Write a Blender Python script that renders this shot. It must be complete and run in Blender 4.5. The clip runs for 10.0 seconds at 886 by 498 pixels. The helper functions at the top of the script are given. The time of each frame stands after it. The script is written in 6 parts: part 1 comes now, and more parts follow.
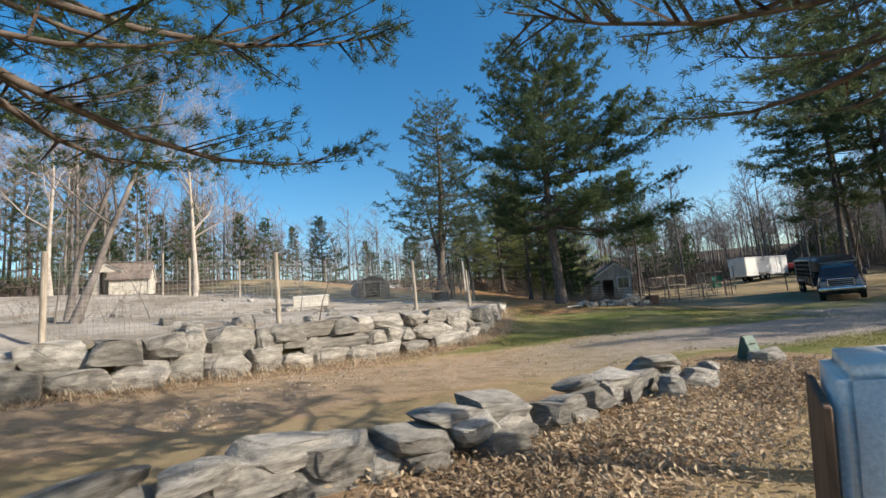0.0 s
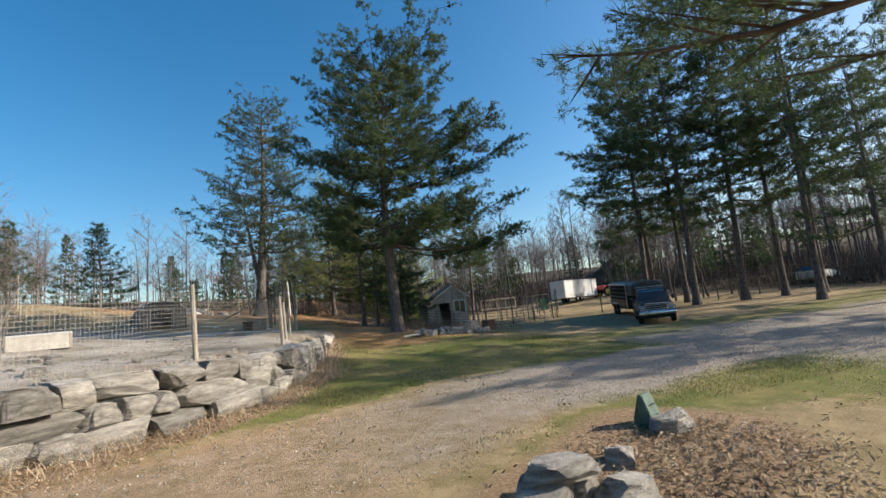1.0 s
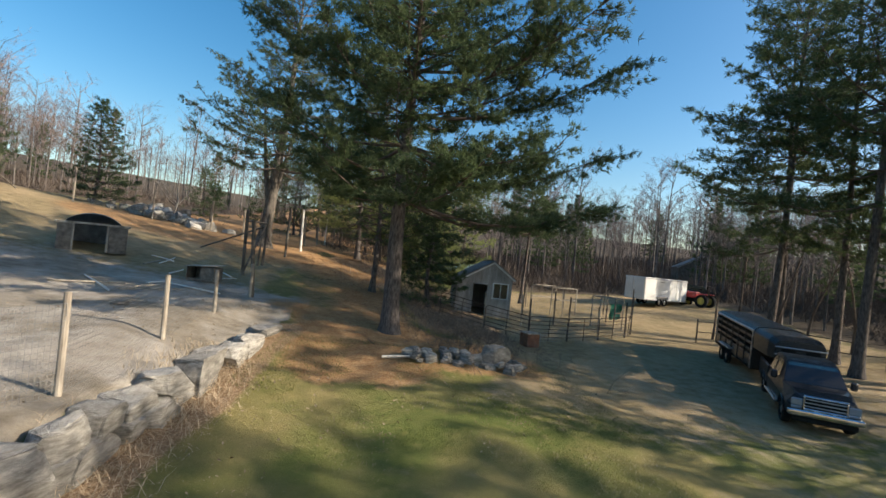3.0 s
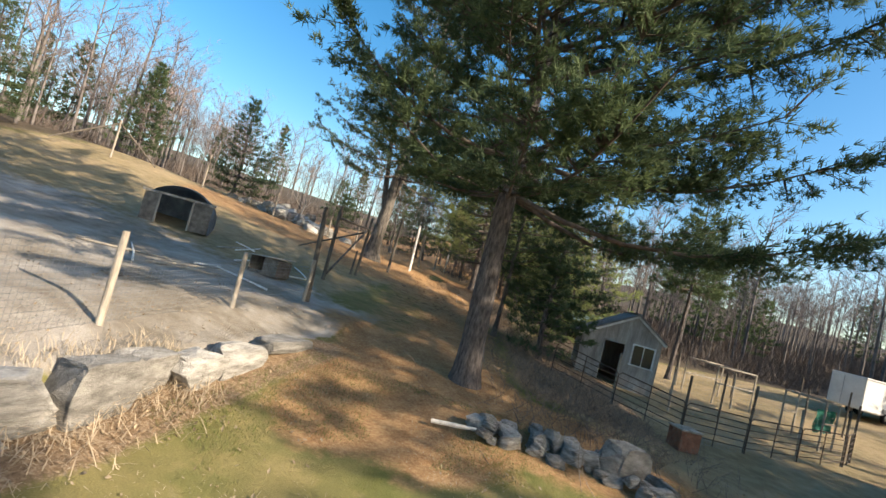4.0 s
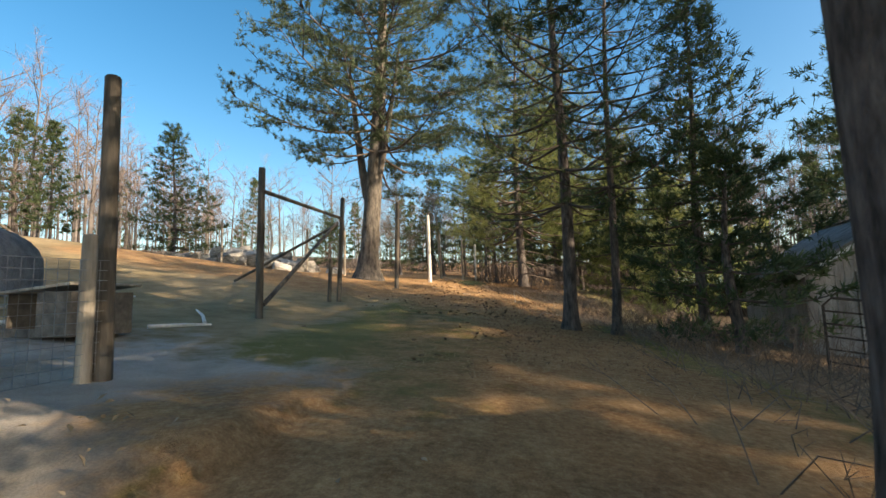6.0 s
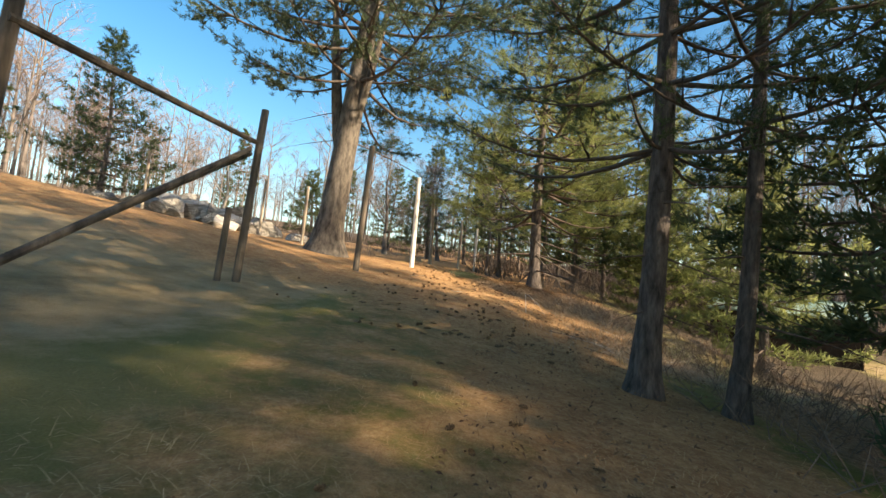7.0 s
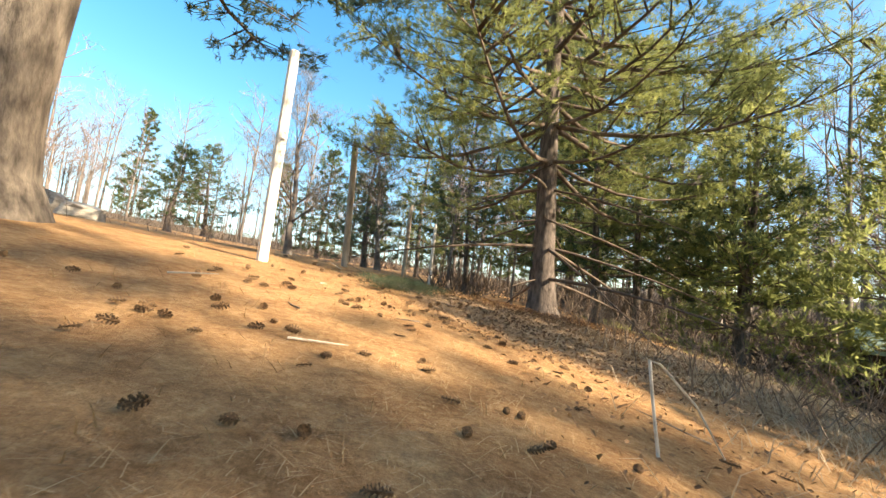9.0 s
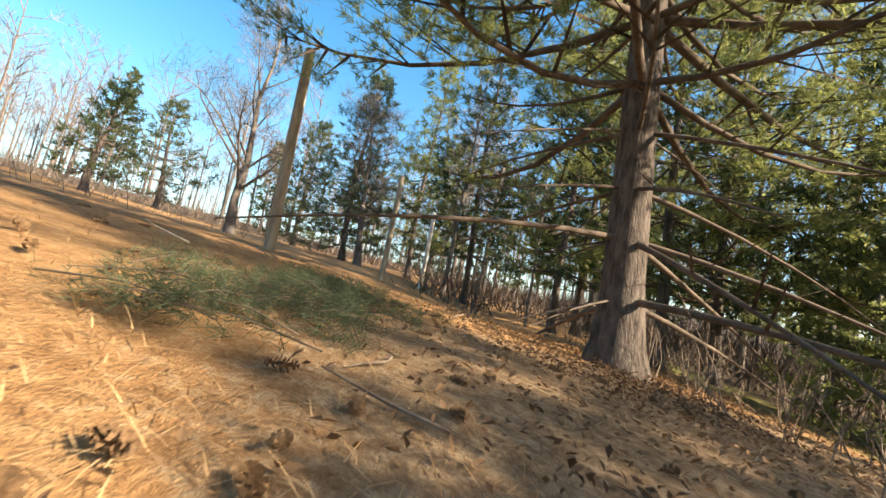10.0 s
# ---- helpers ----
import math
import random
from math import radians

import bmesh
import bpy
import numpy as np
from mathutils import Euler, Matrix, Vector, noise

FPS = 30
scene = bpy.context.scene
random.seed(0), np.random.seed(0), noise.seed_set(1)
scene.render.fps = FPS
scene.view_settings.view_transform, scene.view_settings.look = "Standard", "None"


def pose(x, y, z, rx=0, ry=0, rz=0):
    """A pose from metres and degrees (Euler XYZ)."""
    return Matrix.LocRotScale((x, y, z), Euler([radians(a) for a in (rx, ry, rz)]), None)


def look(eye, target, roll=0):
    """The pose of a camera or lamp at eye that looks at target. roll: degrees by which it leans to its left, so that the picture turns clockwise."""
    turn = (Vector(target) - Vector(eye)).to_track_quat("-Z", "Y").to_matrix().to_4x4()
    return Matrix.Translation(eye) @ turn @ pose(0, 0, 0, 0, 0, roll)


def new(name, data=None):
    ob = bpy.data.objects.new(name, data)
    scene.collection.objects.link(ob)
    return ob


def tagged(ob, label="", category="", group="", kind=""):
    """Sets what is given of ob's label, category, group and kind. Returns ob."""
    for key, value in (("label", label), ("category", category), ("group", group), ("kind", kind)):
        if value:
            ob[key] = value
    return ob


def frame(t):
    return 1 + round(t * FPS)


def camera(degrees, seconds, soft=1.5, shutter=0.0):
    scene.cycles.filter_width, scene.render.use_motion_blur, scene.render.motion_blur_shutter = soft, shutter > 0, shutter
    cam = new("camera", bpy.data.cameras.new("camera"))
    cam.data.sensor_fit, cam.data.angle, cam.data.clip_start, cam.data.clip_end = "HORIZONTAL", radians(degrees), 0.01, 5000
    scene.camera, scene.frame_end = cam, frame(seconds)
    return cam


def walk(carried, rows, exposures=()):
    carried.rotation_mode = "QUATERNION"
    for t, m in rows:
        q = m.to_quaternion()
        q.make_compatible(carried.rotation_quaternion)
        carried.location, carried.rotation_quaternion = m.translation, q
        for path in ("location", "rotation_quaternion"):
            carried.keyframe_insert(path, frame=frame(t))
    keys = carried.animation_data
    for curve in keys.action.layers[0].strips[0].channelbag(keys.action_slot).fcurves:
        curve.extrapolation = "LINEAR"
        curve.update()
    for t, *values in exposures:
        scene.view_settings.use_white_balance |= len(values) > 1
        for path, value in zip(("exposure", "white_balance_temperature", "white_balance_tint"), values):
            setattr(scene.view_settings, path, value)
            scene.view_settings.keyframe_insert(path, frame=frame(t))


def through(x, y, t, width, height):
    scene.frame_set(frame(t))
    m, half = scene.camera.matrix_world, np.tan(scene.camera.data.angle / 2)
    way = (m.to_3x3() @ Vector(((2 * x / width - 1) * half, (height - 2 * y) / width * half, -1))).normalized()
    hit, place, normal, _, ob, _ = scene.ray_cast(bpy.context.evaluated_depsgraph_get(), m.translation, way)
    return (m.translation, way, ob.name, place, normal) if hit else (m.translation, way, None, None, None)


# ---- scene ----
# ---------------------------------------------------------------- camera
cam = camera(86.0, 10.0, shutter=0.05)
PATH = [
    (0, (0.0, 0.0, 2.6), (-0.016, 1.981, 2.873), -4.8),
    (0.5, (0.239, 2.019, 3.003), (0.406, 3.991, 3.287), -6.5),
    (1, (0.816, 4.06, 3.164), (1.476, 5.926, 3.452), -6.2),
    (1.5, (1.763, 6.032, 3.76), (2.581, 7.843, 3.991), 1.3),
    (2, (2.881, 8.159, 4.73), (3.75, 9.959, 4.811), 2.9),
    (2.5, (4.106, 10.661, 5.559), (4.924, 12.485, 5.609), 5.2),
    (3, (5.488, 13.39, 5.965), (5.882, 15.35, 5.993), 6.1),
    (3.2, (6.002, 14.448, 5.949), (6.226, 16.436, 5.974), 6.0),
    (4.3, (7.527, 20.989, 5.169), (7.24, 22.965, 5.282), 17.3),
    (4.5, (7.56, 22.102, 5.073), (7.273, 24.079, 5.167), 18.5),
    (5, (7.276, 24.865, 4.657), (6.925, 26.832, 4.755), 18.7),
    (5.5, (6.466, 27.731, 4.182), (6.158, 29.696, 4.392), 0.9),
    (5.7, (6.117, 28.841, 4.004), (5.846, 30.808, 4.238), -2.8),
    (6.8, (5.404, 35.6, 4.308), (5.121, 37.573, 4.472), 5.5),
    (7, (5.374, 36.814, 4.386), (5.092, 38.787, 4.549), 5.6),
    (7.5, (5.367, 39.578, 4.19), (5.124, 41.552, 4.402), 6.7),
    (8, (5.281, 42.312, 4.127), (5.132, 44.291, 4.376), 8.1),
    (8.5, (5.026, 45.032, 4.387), (4.895, 47.012, 4.631), 5.8),
    (9, (4.843, 47.466, 4.59), (4.718, 49.445, 4.85), 6.1),
    (9.5, (4.881, 49.934, 4.642), (4.736, 51.91, 4.914), 4.3),
    (10, (4.696, 52.551, 4.984), (4.562, 54.528, 5.258), 10.9),
]
walk(cam, [(t, look(eye, target, roll)) for t, eye, target, roll in PATH], exposures=[(0, 0.5, 6750, 10), (2.5, 0.47, 7100, 10), (4.5, 1.1, 7500, 12), (5.5, 1.0, 8000, 13), (7, 1.25, 8800, 13), (8.5, 1.65, 8800, 13), (9, 1.8, 8800, 13), (10, 1.6, 8500, 13)])

# ---------------------------------------------------------------- light
SUN_AZ, SUN_EL = radians(106.5), radians(27.0)
sun_way = Vector((math.sin(SUN_AZ) * math.cos(SUN_EL), math.cos(SUN_AZ) * math.cos(SUN_EL), math.sin(SUN_EL)))
world = bpy.data.worlds.new("sky")
scene.world = world
world.use_nodes = True
wn = world.node_tree.nodes
sky = wn.new("ShaderNodeTexSky")
sky.sky_type = "NISHITA"
sky.sun_disc = False
sky.sun_elevation = SUN_EL
sky.sun_rotation = SUN_AZ
sky.air_density, sky.dust_density, sky.ozone_density = 1.0, 1.5, 1.9
wn["Background"].inputs["Strength"].default_value = 0.145
deep = wn.new("ShaderNodeHueSaturation")
deep.inputs["Saturation"].default_value = 1.43
deep.inputs["Hue"].default_value = 0.496
world.node_tree.links.new(sky.outputs["Color"], deep.inputs["Color"])
world.node_tree.links.new(deep.outputs["Color"], wn["Background"].inputs["Color"])
sun = new("sun", bpy.data.lights.new("sun", "SUN"))
sun.data.energy, sun.data.angle, sun.data.color = 5.0, radians(0.6), (1.0, 0.93, 0.82)
sun.matrix_world = look(sun_way * 100, (0, 0, 0))


# ---------------------------------------------------------------- materials
def material(name, rough=0.8, metal=0.0, spec=0.3):
    m = bpy.data.materials.new(name)
    m.use_nodes = True
    b = m.node_tree.nodes["Principled BSDF"]
    b.inputs["Roughness"].default_value = rough
    b.inputs["Metallic"].default_value = metal
    b.inputs["Specular IOR Level"].default_value = spec
    return m, m.node_tree.nodes, m.node_tree.links, b


def tex_noise(n, l, scale, detail=4, rough=0.6, coord=None):
    t = n.new("ShaderNodeTexNoise")
    t.inputs["Scale"].default_value = scale
    t.inputs["Detail"].default_value = detail
    t.inputs["Roughness"].default_value = rough
    if coord is not None:
        l.new(coord, t.inputs["Vector"])
    return t.outputs["Fac"]


def ramp(n, l, fac, stops):
    r = n.new("ShaderNodeValToRGB")
    e = r.color_ramp.elements
    while len(e) < len(stops):
        e.new(0.5)
    for k, (p, c) in enumerate(stops):
        e[k].position, e[k].color = p, (*c, 1)
    l.new(fac, r.inputs["Fac"])
    return r.outputs["Color"]


def blend(n, l, fac, a, b, mode="MIX"):
    m = n.new("ShaderNodeMix")
    m.data_type, m.blend_type = "RGBA", mode
    for k, v in (("Factor", fac), ("A", a), ("B", b)):
        s = [i for i in m.inputs if i.name == k and (i.type == "RGBA" or (k == "Factor" and i.type == "VALUE"))][0]
        if hasattr(v, "is_linked"):
            l.new(v, s)
        elif k == "Factor":
            s.default_value = v
        else:
            s.default_value = (*v, 1)
    return [o for o in m.outputs if o.type == "RGBA"][0]


def bump(n, l, b, height, strength, dist):
    k = n.new("ShaderNodeBump")
    k.inputs["Strength"].default_value, k.inputs["Distance"].default_value = strength, dist
    l.new(height, k.inputs["Height"])
    l.new(k.outputs["Normal"], b.inputs["Normal"])


def coords(n, space="Object"):
    return n.new("ShaderNodeTexCoord").outputs[space]


def varied(name, dark, light, scale=6.0, rough=0.85, fine=40.0, bumpy=0.4, dist=0.01, metal=0.0, island=0.0, stretch=None, spec=0.3, space="Object"):
    """A two-scale surface: coarse blotches and fine grain, with relief."""
    m, n, l, b = material(name, rough, metal, spec)
    co = coords(n, space)
    if stretch:
        mp = n.new("ShaderNodeMapping")
        mp.inputs["Scale"].default_value = stretch
        l.new(co, mp.inputs["Vector"])
        co = mp.outputs["Vector"]
    a, f = tex_noise(n, l, scale, 3, 0.6, co), tex_noise(n, l, fine, 4, 0.7, co)
    c = ramp(n, l, a, [(0.3, dark), (0.7, light)])
    g = ramp(n, l, f, [(0.25, (0.62, 0.62, 0.62)), (0.75, (1.25, 1.25, 1.25))])
    c = blend(n, l, 0.75, c, g, "MULTIPLY")
    if island:
        src = n.new("ShaderNodeNewGeometry").outputs["Random Per Island"] if island > 0 else n.new("ShaderNodeObjectInfo").outputs["Random"]
        k = abs(island)
        c = blend(n, l, 1.0, c, ramp(n, l, src, [(0.0, (1 - k,) * 3), (1.0, (1 + k,) * 3)]), "MULTIPLY")
    l.new(c, b.inputs["Base Color"])
    if bumpy:
        bump(n, l, b, f, bumpy, dist)
    return m


def plain(name, colour, rough=0.5, metal=0.0, spec=0.5, wear=0.25):
    return varied(name, tuple(v * (1 - wear) for v in colour), tuple(min(1, v * (1 + wear)) for v in colour), 3.0, rough, 60.0, 0.08, 0.002, metal, spec=spec)


def leafy(name, dark, light, through=0.3, rough=0.7):
    """Foliage: colour varied tuft by tuft, some light shining through."""
    m, n, l, b = material(name, rough, 0, 0.25)
    g = n.new("ShaderNodeNewGeometry").outputs["Random Per Island"]
    a = tex_noise(n, l, 0.5, 2, 0.5, coords(n))
    c = blend(n, l, 0.55, ramp(n, l, g, [(0.0, dark), (1.0, light)]), ramp(n, l, a, [(0.35, dark), (0.65, light)]))
    l.new(c, b.inputs["Base Color"])
    t = n.new("ShaderNodeBsdfTranslucent")
    l.new(c, t.inputs["Color"])
    mix = n.new("ShaderNodeMixShader")
    mix.inputs["Fac"].default_value = through
    l.new(b.outputs[0], mix.inputs[1])
    l.new(t.outputs[0], mix.inputs[2])
    l.new(mix.outputs[0], n["Material Output"].inputs["Surface"])
    return m


M_bark = varied("pine_bark", (0.05, 0.041, 0.037), (0.215, 0.18, 0.162), 13.0, 0.95, 40.0, 1.0, 0.05, stretch=(1, 1, 0.27))
M_bark_oak = varied("grey_bark", (0.06, 0.052, 0.045), (0.25, 0.215, 0.18), 7.0, 0.95, 26.0, 1.0, 0.05, stretch=(1, 1, 0.3))
M_twig = varied("twig", (0.07, 0.055, 0.045), (0.18, 0.14, 0.115), 4.0, 0.95, 30.0, 0.3)
M_bare = varied("bare_bark", (0.09, 0.077, 0.07), (0.24, 0.21, 0.19), 2.0, 0.95, 12.0, 0.4, 0.02)
M_haze = varied("twig_haze", (0.13, 0.1, 0.095), (0.32, 0.255, 0.245), 0.4, 0.95, 8.0, 0)
M_bare_pale = varied("pale_bark", (0.3, 0.26, 0.22), (0.52, 0.46, 0.4), 2.0, 0.95, 12.0, 0.4, 0.02)
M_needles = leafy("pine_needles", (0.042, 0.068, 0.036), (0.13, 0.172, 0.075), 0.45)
M_needles_blue = leafy("blue_pine_needles", (0.055, 0.08, 0.05), (0.16, 0.2, 0.11), 0.45)
# sunshine on the boughs is put into this brighter, yellower green
M_needles_sunlit = leafy("sunlit_pine_needles", (0.13, 0.165, 0.06), (0.37, 0.4, 0.16), 0.68)
M_stone = varied("field_stone", (0.22, 0.203, 0.178), (0.55, 0.515, 0.46), 3.2, 0.92, 22.0, 1.0, 0.06, island=-0.32, stretch=(1, 1, 2.2))
M_post = varied("weathered_post", (0.22, 0.18, 0.14), (0.48, 0.42, 0.34), 5.0, 0.9, 30.0, 0.6, 0.01, stretch=(1, 1, 0.15))
M_post_dark = varied("dark_post", (0.06, 0.05, 0.04), (0.2, 0.165, 0.13), 5.0, 0.9, 30.0, 0.6, 0.01, stretch=(1, 1, 0.15))
M_pole_white = varied("peeled_pole", (0.66, 0.62, 0.55), (0.85, 0.82, 0.76), 5.0, 0.85, 30.0, 0.5, 0.01, stretch=(1, 1, 0.12))
M_wire = plain("wire", (0.3, 0.3, 0.3), 0.5, 0.8)
M_siding = varied("shed_siding", (0.24, 0.21, 0.185), (0.48, 0.435, 0.39), 3.0, 0.9, 34.0, 0.5, 0.01, stretch=(1, 1, 0.2))
M_roof = varied("shed_shingles", (0.13, 0.125, 0.12), (0.28, 0.265, 0.25), 3.0, 0.9, 50.0, 0.6, 0.01, island=0.2)
M_dark = plain("dark_interior", (0.02, 0.018, 0.016), 0.9, 0, 0.1)
M_white = plain("white_paint", (0.8, 0.8, 0.78), 0.4, 0, 0.5, 0.06)
M_trim = varied("white_trim", (0.6, 0.58, 0.54), (0.8, 0.79, 0.76), 4.0, 0.6, 40.0, 0.2)


# ---------------------------------------------------------------- building helpers
def mesh_object(name, verts, faces, mat, parent=None, label="", smooth=False):
    me = bpy.data.meshes.new(name)
    me.from_pydata([tuple(v) for v in verts] if not isinstance(verts, np.ndarray) else verts.tolist(), [], faces if not isinstance(faces, np.ndarray) else faces.tolist())
    me.materials.append(mat)
    if smooth:
        me.polygons.foreach_set("use_smooth", [True] * len(me.polygons))
    ob = new(name, me)
    if parent is not None:
        ob.parent = parent
    if label:
        ob["label"] = label
    return ob


def part(name, bm, mat, parent=None, label="", smooth=False, m=None):
    """Links a bmesh as one mesh object under a thing or a part."""
    me = bpy.data.meshes.new(name)
    if m is not None:
        bm.transform(m)
    bm.to_mesh(me)
    bm.free()
    me.materials.append(mat)
    if smooth:
        me.polygons.foreach_set("use_smooth", [True] * len(me.polygons))
    ob = new(name, me)
    if parent is not None:
        ob.parent = parent
    if label:
        ob["label"] = label
    return ob


def thing(name, m, label, category, group=""):
    e = new(name)
    e.empty_display_size = 0.2
    e.matrix_world = m
    return tagged(e, label, category, group)


def box(size, at=(0, 0, 0), bevel=0.0, bm=None, turn=None, seg=1):
    """A bevelled block of the given size, centred at a place; added to bm if given."""
    out = bm or bmesh.new()
    b = bmesh.new()
    bmesh.ops.create_cube(b, size=1.0)
    bmesh.ops.scale(b, vec=size, verts=b.verts)
    if bevel:
        bmesh.ops.bevel(b, geom=b.edges[:], offset=min(bevel, 0.45 * min(size)), segments=seg, affect="EDGES", profile=0.6)
    if turn is not None:
        b.transform(turn)
    bmesh.ops.translate(b, vec=at, verts=b.verts)
    me = bpy.data.meshes.new("tmp")
    b.to_mesh(me)
    b.free()
    out.from_mesh(me)
    bpy.data.meshes.remove(me)
    return out


def tube(points, radii, sides=8, bm=None, cap=True):
    """A tapered tube along a line of points."""
    out = bm or bmesh.new()
    pts = [Vector(p) for p in points]
    if not hasattr(radii, "__len__"):
        radii = [radii] * len(pts)
    rings = []
    for k, p in enumerate(pts):
        d = (pts[min(k + 1, len(pts) - 1)] - pts[max(k - 1, 0)]).normalized()
        a = d.orthogonal().normalized() if not rings else (ref - d * ref.dot(d)).normalized()
        ref = a
        c = d.cross(a)
        rings.append([out.verts.new(p + radii[k] * (math.cos(2 * math.pi * s / sides) * a + math.sin(2 * math.pi * s / sides) * c)) for s in range(sides)])
    for r0, r1 in zip(rings, rings[1:]):
        for s in range(sides):
            out.faces.new((r0[s], r0[(s + 1) % sides], r1[(s + 1) % sides], r1[s]))
    if cap:
        out.faces.new(rings[0][::-1])
        out.faces.new(rings[-1])
    return out


# ---------------------------------------------------------------- the lie of the land
GX = np.array([-60, -20, -6, 1, 5, 9, 16, 32, 90.0])
GY = np.array([-20, 5, 15, 25, 35, 43, 50, 56, 70, 110.0])
GZ = np.array([
    [3.6, 1.3, 0.7, 0.6, 0.6, 0.6, 0.7, 1.0, 1.6], [5.5, 2.2, 1.3, 1.0, 0.9, 0.9, 1.0, 1.3, 2.4],
    [6.2, 3.0, 1.9, 1.3, 1.3, 1.2, 1.2, 1.4, 2.9], [6.9, 5.2, 3.4, 2.3, 1.9, 1.9, 1.6, 1.7, 3.6],
    [7.7, 5.5, 4.0, 3.4, 3.1, 2.75, 2.0, 2.3, 4.6], [8.9, 6.9, 4.9, 3.8, 3.5, 3.0, 2.4, 2.4, 5.6],
    [9.9, 7.9, 5.8, 4.7, 4.1, 3.3, 2.6, 3.1, 6.5], [10.2, 7.7, 5.9, 5.3, 4.8, 4.2, 2.8, 3.5, 7.0],
    [9.5, 8.0, 6.7, 6.1, 5.4, 5.2, 4.9, 4.1, 7.0], [13.0, 10.2, 9.4, 9.1, 9.1, 9.0, 8.4, 7.0, 12.0]])


def weights(k, v):
    n = len(k)
    v = np.clip(np.atleast_1d(np.asarray(v, float)), k[0], k[-1])
    s = np.zeros((n, n))
    for i in range(n):
        a, b = max(i - 1, 0), min(i + 1, n - 1)
        s[i, b] += 1 / (k[b] - k[a])
        s[i, a] -= 1 / (k[b] - k[a])
    i = np.clip(np.searchsorted(k, v, side="right") - 1, 0, n - 2)
    h = k[i + 1] - k[i]
    t = (v - k[i]) / h
    w = np.zeros((len(v), n))
    r = np.arange(len(v))
    w[r, i] += 2 * t**3 - 3 * t**2 + 1
    w[r, i + 1] += -2 * t**3 + 3 * t**2
    return w + ((t**3 - 2 * t**2 + t) * h)[:, None] * s[i] + ((t**3 - t**2) * h)[:, None] * s[i + 1]


# the foot of the dry-stone retaining wall, as a bending line, and the terrace that it holds up
WALL = [Vector(p) for p in ((-16.0, 6.6), (-9.5, 8.6), (-5.4, 11.7), (-2.5, 14.4), (0.0, 17.2), (1.45, 20.5), (2.0, 24.0), (2.75, 28.0), (3.35, 31.2))]


def wall_gap(x, y):
    """How far a place lies inside (+) or outside (-) the wall line, and how far along it."""
    best, side, along, run = np.full(x.shape, 1e9), np.zeros(x.shape), np.zeros(x.shape), 0.0
    for a, b in zip(WALL, WALL[1:]):
        d = b - a
        t = np.clip(((x - a.x) * d.x + (y - a.y) * d.y) / d.length_squared, 0, 1)
        px, py = a.x + t * d.x, a.y + t * d.y
        dist = np.hypot(x - px, y - py)
        cross = d.x * (y - a.y) - d.y * (x - a.x)
        near = dist < best
        best = np.where(near, dist, best)
        side = np.where(near, np.sign(cross), side)
        along = np.where(near, run + t * d.length, along)
        run += d.length
    return best * side, along / run


def smooth01(a, b, v):
    t = np.clip((v - a) / (b - a), 0, 1)
    return t * t * (3 - 2 * t)


def land(x, y):
    """Height of the ground at arrays of places."""
    x, y = np.atleast_1d(np.asarray(x, float)), np.atleast_1d(np.asarray(y, float))
    z = np.einsum("pi,pj,ij->p", weights(GY, y), weights(GX, x), GZ)
    gap, along = wall_gap(x, y)
    edge = 2.62 + 0.014 * np.clip(y - 12, -6, 30)
    level = edge + (0.03 * np.clip(y - 12, 0, 30) + 0.07 * np.clip(-x - 3, 0, 12)) * smooth01(0.6, 3.0, gap)
    rise = np.maximum(level - z, 0) * smooth01(0.15, 0.5, gap) * (1 - smooth01(31, 36, y)) * (1 - smooth01(18, 30, -x))
    sink = np.minimum(level - z, 0) * smooth01(0.1, 0.5, gap) * (1 - smooth01(0.6, 3.0, gap)) * (1 - smooth01(29, 32, y))
    return z + rise + sink


def height(x, y):
    return float(land([x], [y])[0])


def spread(lo, hi, fine_lo, fine_hi, fine, coarse, far):
    a = list(np.arange(fine_lo, fine_hi + 1e-6, fine))
    left, s = [], coarse
    v = fine_lo
    while v - s > lo:
        v -= s
        left.append(v)
        s = min(s * 1.06, far)
    right, s, v = [], coarse, fine_hi
    while v + s < hi:
        v += s
        right.append(v)
        s = min(s * 1.06, far)
    return np.array([lo - 2500, lo - 700, lo - 150, lo] + left[::-1] + a + right + [hi, hi + 150, hi + 700, hi + 2500])


gx = spread(-60, 90, -9, 19, 0.25, 0.3, 3.0)
gy = spread(-20, 110, 0, 64, 0.25, 0.3, 3.0)
XX, YY = np.meshgrid(gx, gy)
fx, fy = XX.ravel(), YY.ravel()


def fbm(x, y, scale, octaves=3, seed=0):
    """Cheap value noise on arrays."""
    out, amp, tot = np.zeros(x.shape), 1.0, 0.0
    for o in range(octaves):
        u, v = x / scale * 2**o + 17.3 * seed + 5.1 * o, y / scale * 2**o + 9.7 * seed
        i, j = np.floor(u), np.floor(v)
        a, b = u - i, v - j
        a, b = a * a * (3 - 2 * a), b * b * (3 - 2 * b)
        h = lambda p, q: np.modf(np.abs(np.sin(p * 127.1 + q * 311.7 + seed * 74.7) * 43758.5453))[0]
        out += amp * ((h(i, j) * (1 - a) + h(i + 1, j) * a) * (1 - b) + (h(i, j + 1) * (1 - a) + h(i + 1, j + 1) * a) * b)
        tot += amp
        amp *= 0.5
    return out / tot


far = np.maximum(np.maximum(-30 - fx, fx - 75), np.maximum(-40 - fy, fy - 95))
fz = land(fx, fy) + 13 * smooth01(0, 160, far) + 0.05 * (fbm(fx, fy, 1.3, 3, 1) - 0.5) + 0.10 * (fbm(fx, fy, 5, 2, 2) - 0.5) + 0.2 * smooth01(1.0, 2.5, wall_gap(fx, fy)[0]) * (1 - smooth01(30, 33, fy)) * (fbm(fx, fy, 2.2, 3, 12) - 0.45)


